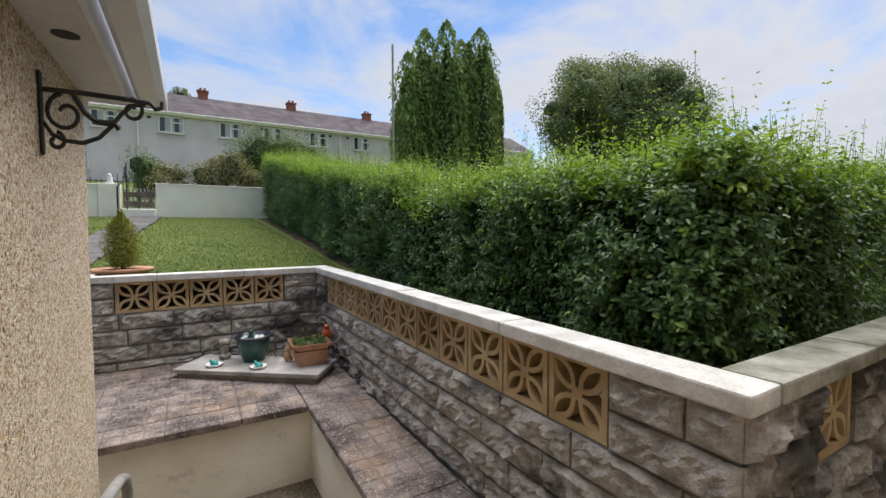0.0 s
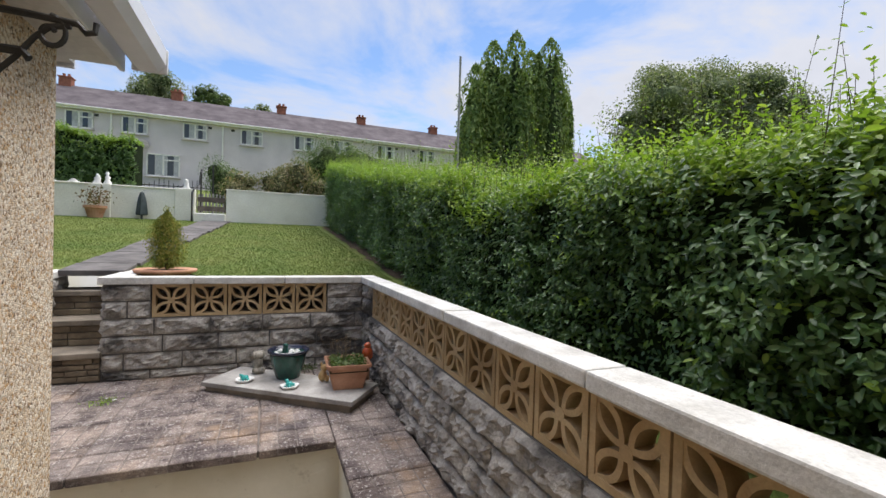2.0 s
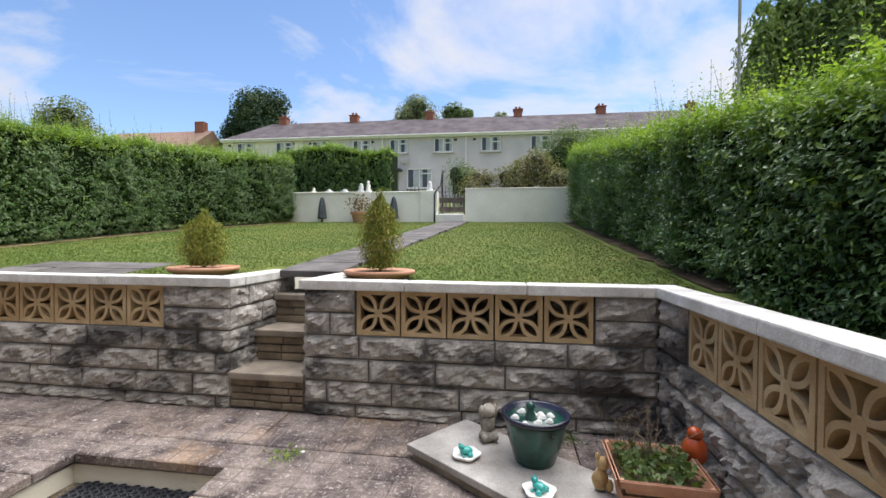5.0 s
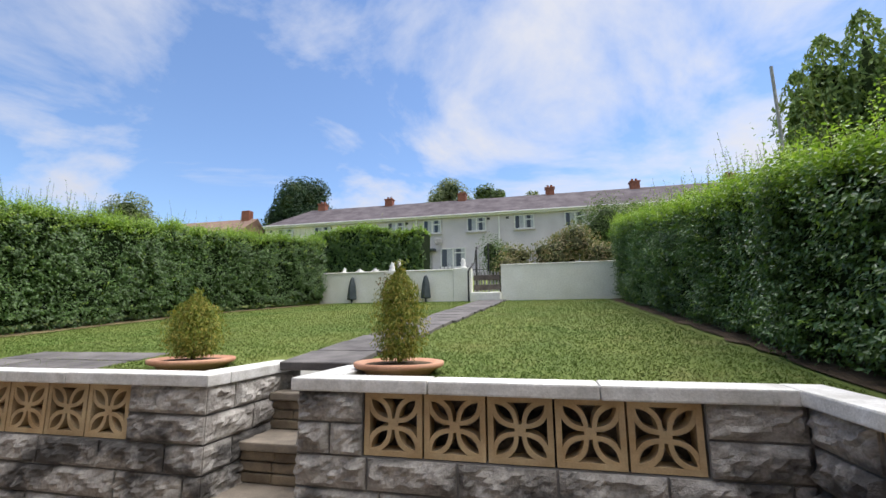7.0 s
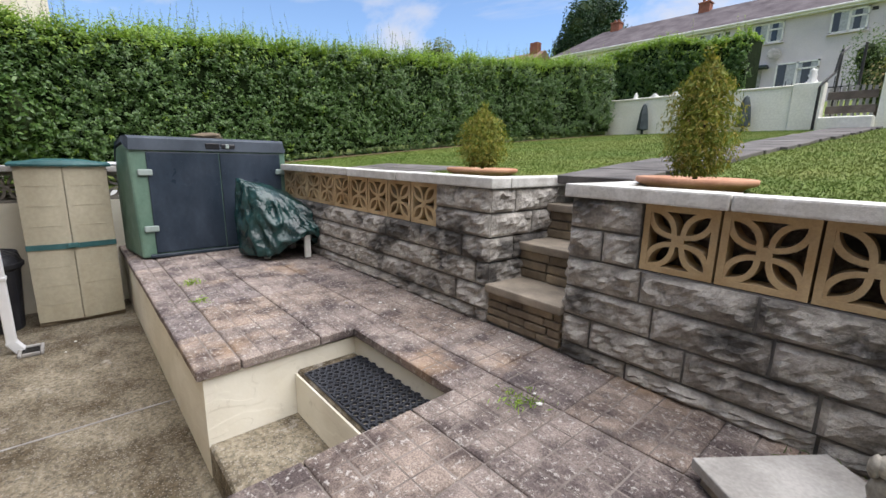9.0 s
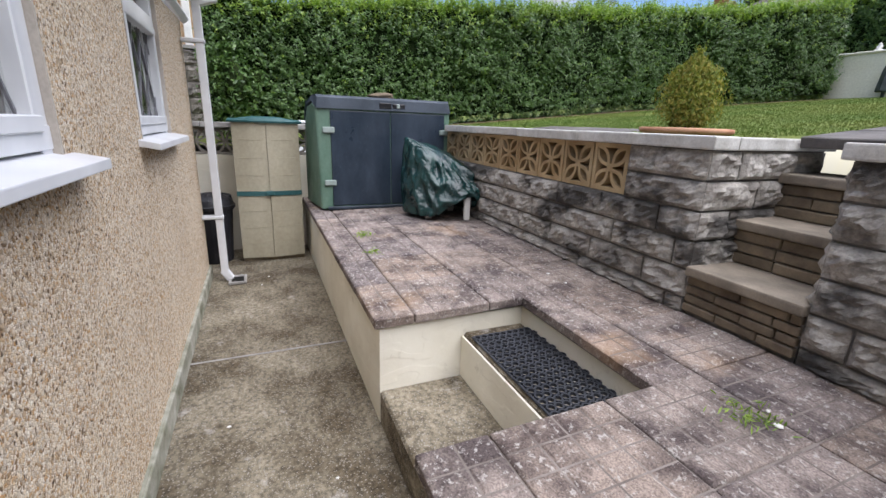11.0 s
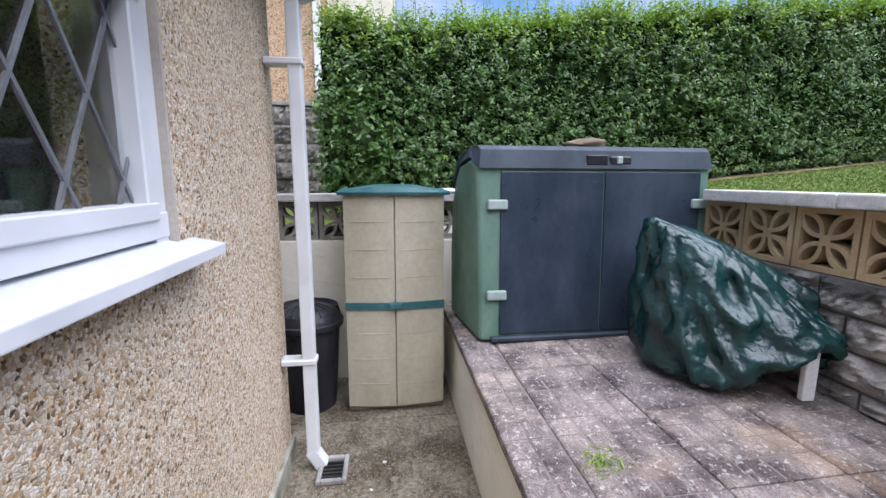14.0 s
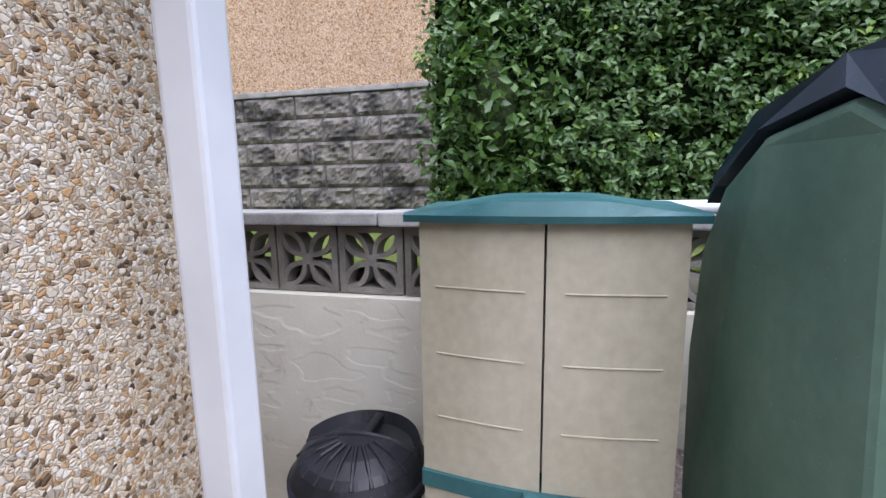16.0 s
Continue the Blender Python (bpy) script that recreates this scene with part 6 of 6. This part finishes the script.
corner_slab()
w = thing("glazed_pot", "round green glazed pot with dark blue rim, holding shells", "plant pot", (0.50, 4.42, ZS))
part("pot", lathe([(0.095, 0.0), (0.10, 0.01), (0.135, 0.12), (0.150, 0.205), (0.150, 0.215)], 32), M_GLAZE, w, smooth=True)
part("rim", lathe([(0.150, 0.213), (0.166, 0.222), (0.170, 0.236), (0.160, 0.245), (0.148, 0.238), (0.138, 0.20), (0.0, 0.195)], 32, cap=False), M_NAVYGLAZE, w, smooth=True)
for k in range(9):
    a = k * 2.4
    r = 0.03 + 0.09 * ((k * 37) % 10) / 10
    part("shell", moved(lathe([(0.022, 0.0), (0.026, 0.012), (0.012, 0.035), (0.0, 0.042)], 8), pose(r * math.cos(a), r * math.sin(a), 0.196, 20 * math.sin(k), 15 * math.cos(k), k * 40)), M_WHITE, w)
fr = lathe([(0.03, 0.0), (0.032, 0.02), (0.022, 0.05), (0.018, 0.06), (0.024, 0.075), (0.020, 0.095), (0.0, 0.105)], 12)
solid("frog_figure", moved(fr, pose(0.475, 4.40, ZS + 0.196)), M_GLAZE, "small dark green seated frog figure in the pot", "ornament", smooth=True)


def lily_frog(x, y, rz):
    s = thing("lily_pad_frog", "turquoise frog on a pale scalloped lily pad dish", "ornament", (x, y, ZS), rz, "lily pad frogs")
    b = lathe([(0.045, 0.0), (0.062, 0.006), (0.072, 0.022), (0.068, 0.024), (0.055, 0.012), (0.0, 0.010)], 24, cap=False)
    for v in b.verts:
        a = math.atan2(v.co.y, v.co.x)
        f = 1 + 0.08 * math.sin(5 * a)
        v.co.x *= f
        v.co.y *= f
    part("dish", b, M_WHITE, s, smooth=True)
    b = bmesh.new()
    bmesh.ops.create_icosphere(b, subdivisions=2, radius=0.026, matrix=Matrix.Diagonal((1.3, 0.95, 0.8, 1)))
    moved(b, pose(0, 0, 0.032))
    h = bmesh.new()
    bmesh.ops.create_icosphere(h, subdivisions=2, radius=0.016, matrix=pose(0.026, 0, 0.05))
    b = merged(b, h)
    for sy in (-1, 1):
        for px, pz, r in ((0.032, 0.062, 0.006), (-0.015, 0.02, 0.016), (0.02, 0.017, 0.009)):
            h = bmesh.new()
            bmesh.ops.create_icosphere(h, subdivisions=1, radius=r, matrix=pose(px, sy * (0.012 if pz > 0.05 else 0.026), pz))
            b = merged(b, h)
    part("frog", b, M_AQUA, s, "turquoise glazed frog", smooth=True)


lily_frog(0.16, 4.40, 200)
lily_frog(0.50, 4.13, 140)


def blob(balls, material, name, label, category, at, bumpy=0.12, seed=0, rz=0):
    """A figure of merged rounded masses, as one mesh."""
    b = bmesh.new()
    for x, y, z, rx, ry, rz_ in balls:
        h = bmesh.new()
        bmesh.ops.create_icosphere(h, subdivisions=2, radius=1)
        for v in h.verts:
            f = 1 + bumpy * noise.noise(v.co * 2.5 + Vector((x * 40 + seed, y * 40, z * 40)))
            v.co = Vector((x + v.co.x * rx * f, y + v.co.y * ry * f, z + v.co.z * rz_ * f))
        b = merged(b, h)
    return solid(name, moved(b, pose(*at, 0, 0, rz)), material, label, category, smooth=True)


blob([(0, 0, 0.03, 0.055, 0.05, 0.034), (0, 0, 0.09, 0.042, 0.038, 0.055), (0.0, -0.005, 0.165, 0.042, 0.038, 0.036), (-0.038, 0, 0.16, 0.016, 0.02, 0.034), (0.038, 0, 0.16, 0.016, 0.02, 0.034), (0.03, -0.035, 0.03, 0.018, 0.025, 0.02), (-0.03, -0.035, 0.03, 0.018, 0.025, 0.02)],
     M_STATUE, "stone_figure", "weathered stone puppy figure sitting on the slab", "statue", (0.26, 4.60, ZS), 0.18, 3, 20)
blob([(0, 0, 0.05, 0.036, 0.03, 0.05), (0.01, 0, 0.12, 0.03, 0.028, 0.03), (-0.012, 0, 0.15, 0.010, 0.01, 0.018), (0.028, 0, 0.15, 0.010, 0.01, 0.018), (0.035, -0.01, 0.03, 0.02, 0.02, 0.028)],
     M_YELLOW, "cat_figure", "small ochre pottery cat figure beside the planter", "ornament", (0.765, 4.20, ZS), 0.1, 5)
blob([(0, 0, 0.06, 0.05, 0.05, 0.065), (0, 0, 0.13, 0.032, 0.032, 0.03)], M_AMBER, "glass_ornament", "amber glass ornament standing behind the planter", "ornament", (1.135, 4.17, ZS + 0.16), 0.03, 6)
solid("ornament_stand", tube([(1.135, 4.17, ZS - 0.005), (1.135, 4.17, ZS + 0.17)], 0.022, 10), M_TERRA, "terracotta foot under the glass ornament", "stand")


def planter():
    s = thing("square_planter", "square terracotta plastic planter of low green plants", "plant pot", (0.945, 4.07, ZS), -3)
    b = bmesh.new()
    rings = []
    for h, z in ((0.118, 0.0), (0.122, 0.012), (0.155, 0.175), (0.172, 0.178), (0.176, 0.205), (0.160, 0.205), (0.150, 0.17)):
        rings.append([b.verts.new((sx * h, sy * h, z)) for sx, sy in ((-1, -1), (1, -1), (1, 1), (-1, 1))])
    for a, c in zip(rings, rings[1:]):
        for k in range(4):
            b.faces.new((a[k], a[(k + 1) % 4], c[(k + 1) % 4], c[k]))
    b.faces.new(list(reversed(rings[0])))
    bmesh.ops.bevel(b, geom=[e for e in b.edges if abs(e.verts[0].co.z - e.verts[1].co.z) > 0.02], offset=0.012, segments=2, affect="EDGES")
    part("tub", b, M_TERRA, s)
    part("soil", box(-0.15, -0.15, 0.14, 0.15, 0.15, 0.165), M_SOIL, s)
    rng = np.random.default_rng(12)
    pts = rng.uniform(-1, 1, (420, 3)) * [0.135, 0.14, 0.03] + [0, 0, 0.20]
    tagged(leaves("foliage", pts, np.full(420, 0.034), np.full(420, 0.02), M_LEAF_BUSH, 13, None, 0, 0.8, s), "low sprawling green leaves")
    tw = None
    for k in range(26):
        x, y = rng.uniform(-0.10, 0.05), rng.uniform(0.0, 0.12)
        top = (x + rng.normal() * 0.06, y + rng.normal() * 0.06, 0.30 + rng.random() * 0.13)
        tw = tube([(x, y, 0.16), ((x + top[0]) / 2 + rng.normal() * 0.02, (y + top[1]) / 2, 0.26), top, (top[0] + rng.normal() * 0.03, top[1] + rng.normal() * 0.03, top[2] - 0.03)], 0.0018, 4, tw)
    tagged(part("dry_stems", tw, M_STEPBRICK, s, "tangle of thin dry stems"), kind="stuff")


planter()


# ---- potted conifers on the lawn edge ----
def potted_conifer(x, y, h, r, seed, label):
    s = thing("potted_conifer", label, "potted plant", (x, y, 1.485), group="conifers in bowls")
    part("bowl", lathe([(0.17, 0.0), (0.22, 0.05), (0.255, 0.062), (0.268, 0.072), (0.268, 0.092), (0.255, 0.095), (0.235, 0.075), (0.0, 0.07)], 36), M_TERRA, s, smooth=True)
    part("soil", lathe([(0.235, 0.070), (0.20, 0.080), (0.0, 0.085)], 20, cap=False), M_SOIL, s)
    part("stem", tube([(0, 0, 0.06), (0.01, 0, h * 0.5), (0, 0, h * 0.9)], [0.014, 0.009, 0.003], 6), M_BARK, s)
    rng = np.random.default_rng(seed)
    pts, out = [], []
    for k in range(6500):
        t = rng.random() ** 0.85
        lobes = 1 + 0.25 * math.sin(k % 7 * 2.1 + t * 9)
        rad = r * (math.sin(math.pi * min(1, 0.16 + t * 0.84)) ** 0.7) * lobes * rng.uniform(0.35, 1.0)
        if t > 0.8:
            rad *= 1.0 - (t - 0.8) * 2.2
        a = rng.uniform(0, 2 * math.pi)
        pts.append((rad * math.cos(a), rad * math.sin(a), 0.10 + t * (h - 0.10)))
        out.append((math.cos(a), math.sin(a), 0.2))
    for k in range(60):
        t = rng.random()
        pts.append((rng.normal() * 0.02, rng.normal() * 0.02, h * (0.9 + 0.18 * t)))
        out.append((0, 0, 0.2))
    tagged(leaves("foliage", pts, np.full(len(pts), 0.030), np.full(len(pts), 0.009), M_LEAF_THUJA, seed + 1, np.array(out), -1.4, 0.5, s), "yellow-green upright sprays")


M_LEAF_THUJA = leaf_mat("thuja_spray", (0.10, 0.14, 0.022), (0.20, 0.23, 0.035), (0.36, 0.29, 0.075), 0.6, 0.25, 0.2)
potted_conifer(-2.10, 5.46, 0.53, 0.185, 91, "rounded yellow-green conifer in a wide terracotta bowl")
potted_conifer(-0.60, 5.42, 0.66, 0.165, 92, "narrow yellow-green conifer in a wide terracotta bowl")

gl = thing("drain_gully", "small grey plastic drain gully at the downpipe foot", "drain", (-4.50, 2.68, 0))
part("surround", merged(merged(box(-0.10, -0.08, 0, 0.12, -0.055, 0.03, 0.006), box(-0.10, 0.055, 0, 0.12, 0.08, 0.03, 0.006)), merged(box(-0.10, -0.055, 0, -0.075, 0.055, 0.03, 0.006), box(0.095, -0.055, 0, 0.12, 0.055, 0.03, 0.006))), M_COPING2, gl)
for k in range(5):
    part("bar", box(-0.05 + 0.03 * k, -0.054, 0.006, -0.038 + 0.03 * k, 0.054, 0.022), M_IRON, gl)

# ---- small growth and litter ----
def tuft(x, y, z, n, spread, hgt, seed, material):
    rng = np.random.default_rng(seed)
    pts = np.column_stack([rng.normal(size=n) * spread, rng.normal(size=n) * spread, rng.uniform(0.2, 0.9, n) * hgt])
    ob = leaves("weed_tuft", pts, np.full(n, hgt * 1.6), np.full(n, 0.006), material, seed, np.zeros((n, 3)), -1.0, 1.0)
    ob.matrix_world = pose(x, y, z)
    tagged(ob, "small green weed tuft growing from a paving joint", "weed", "weeds in the paving", "stuff")


tuft(-0.80, 4.42, patio_z(4.4), 90, 0.055, 0.022, 1, M_LEAF_L)
tuft(-3.55, 3.72, patio_z(3.7), 60, 0.035, 0.03, 2, M_LEAF_L)
tuft(-3.05, 3.68, patio_z(3.7), 40, 0.03, 0.025, 3, M_LEAF_L)
tuft(0.10, 4.86, patio_z(4.8), 40, 0.05, 0.03, 4, M_LEAF_BUSH)
tuft(0.72, 4.80, patio_z(4.8), 60, 0.06, 0.05, 5, M_LEAF_BUSH)
rng = random.Random(77)
for k in range(26):
    x, y = rng.uniform(-4.8, -0.6), rng.uniform(2.6, 3.35)
    z = 0.0
    if k % 2:
        x, y = rng.uniform(-2.4, 0.6), rng.uniform(4.4, 4.88)
        z = patio_z(y) + 0.001
    r = rng.uniform(0.006, 0.014) if k else 0.04
    b = lathe([(r, 0), (r * 0.8, r * 0.3), (0.0, r * 0.4)], 6)
    for v in b.verts:
        v.co += Vector((1, 1, 0)) * r * 0.5 * noise.noise(v.co * 60 + Vector((k, k, 0)))
    solid("pebble", moved(b, pose(x, y, z)), M_COPING if k % 3 else M_STEPBRICK, "small pale chip of stone lying on the ground", "pebble", "chips on the ground")


def lawn_grass():
    rng = np.random.default_rng(101)
    n = 150000
    y = 5.15 + 8.3 * rng.random(n) ** 1.35
    x = rng.uniform(-6.4, 1.75, n)
    f = (y - 5.5) / 7.8
    px = -1.50 + 0.25 * f
    on_path = (x > px + 0.02) & (x < px + 0.50 + 0.14 * f) & (y > 5.3)
    steps = (x > -1.75) & (x < -0.75) & (y < 5.92)
    bed = x > 1.62
    slabs = (x > -4.15) & (x < -2.80) & (y > 5.33) & (y < 5.98) & (rng.random(n) < 0.85)
    keep = ~(on_path | steps | bed | slabs)
    x, y = x[keep], y[keep]
    z = 1.47 + 0.098 * np.maximum(0, np.minimum(y, 14) - 5.1) + 0.008
    m = len(x)
    ob = leaves("grass", np.column_stack([x, y, z]), np.full(m, 0.030), np.full(m, 0.006), M_BLADE, 102, np.zeros((m, 3)), -1.3, 1.0)
    tagged(ob, "short mown lawn grass, a little dry", "grass", "", "stuff")


lawn_grass()

# ---- paving slabs ----
def slab_mesh(w, d, seed):
    """A patio slab with a pattern of small raised setts."""
    r = random.Random(seed)
    b = box(0, 0, -0.055, w, d, -0.005, 0.004)
    nx, ny = max(1, round(w / 0.115)), max(1, round(d / 0.115))
    for i in range(nx):
        for j in range(ny):
            x0, x1, y0, y1 = i * w / nx, (i + 1) * w / nx, j * d / ny, (j + 1) * d / ny
            g, s = 0.003, 0.012
            h = r.uniform(-0.002, 0.001)
            lo = [b.verts.new((x, y, -0.0052)) for x, y in ((x0 + g, y0 + g), (x1 - g, y0 + g), (x1 - g, y1 - g), (x0 + g, y1 - g))]
            hi = [b.verts.new((x + r.uniform(-0.002, 0.002), y + r.uniform(-0.002, 0.002), h)) for x, y in ((x0 + s, y0 + s), (x1 - s, y0 + s), (x1 - s, y1 - s), (x0 + s, y1 - s))]
            b.faces.new(hi)
            for k in range(4):
                b.faces.new((lo[k], lo[(k + 1) % 4], hi[(k + 1) % 4], hi[k]))
    me = mesh_of("patio_slab", b, M_PAVER)
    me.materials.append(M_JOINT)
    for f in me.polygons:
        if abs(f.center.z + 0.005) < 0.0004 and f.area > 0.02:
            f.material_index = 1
    return me


SLABS = {}
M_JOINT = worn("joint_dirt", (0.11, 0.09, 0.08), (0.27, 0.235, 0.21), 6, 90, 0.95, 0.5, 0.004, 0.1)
ZONES = (([-1.075, -0.655, -0.19, 0.285, 0.745], [3.31, 3.56, 4.03, 4.50, 4.945]),
         ([0.745, 1.245], [0.545, 1.00, 1.46, 1.92, 2.38, 2.84, 3.31, 3.56, 4.03, 4.50, 4.945]),
         ([-1.975, -1.53, -1.075], [4.262, 4.50, 4.945]),
         ([-5.64, -5.27, -4.80, -4.33, -3.86, -3.39, -2.92, -2.45, -1.975], [3.418, 3.63, 4.06, 4.50, 4.945]))
bed = None
for xs, ys in ZONES:
    a, c = ys[0] + 0.03, ys[-1]
    if xs[0] > 0.7:
        a = ys[0]
    bed = prism([(a, 0.561), (c, 0.561), (c, patio_z(c) - 0.013), (a, patio_z(a) - 0.013)], "x", xs[0] + 0.03, xs[-1] - 0.03, bed)
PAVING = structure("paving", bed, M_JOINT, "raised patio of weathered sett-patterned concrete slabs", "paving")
lay = random.Random(9)
for xs, ys in ZONES:
    for x0, x1 in zip(xs, xs[1:]):
        for y0, y1 in zip(ys, ys[1:]):
            key = (round(x1 - x0, 2), round(y1 - y0, 2), lay.randrange(3))
            if key not in SLABS:
                SLABS[key] = slab_mesh(key[0] - 0.007, key[1] - 0.007, int(key[0] * 100) + int(key[1] * 1000) + key[2])
            ob = new("slab", SLABS[key])
            ob.matrix_world = pose(x0 + 0.0035, y0 + 0.0035, patio_z(y0), 1.26 + lay.uniform(-0.25, 0.25), lay.uniform(-0.3, 0.3), lay.uniform(-0.4, 0.4))
            ob.parent = PAVING

# ---- wall blocks ----
for parent, place, x, z, ln, hgt, k, material in BLOCKS:
    ob = new("block", rock(ln, hgt, k, material))
    ob.matrix_world = place @ pose(x, 0, z)
    ob.parent = parent
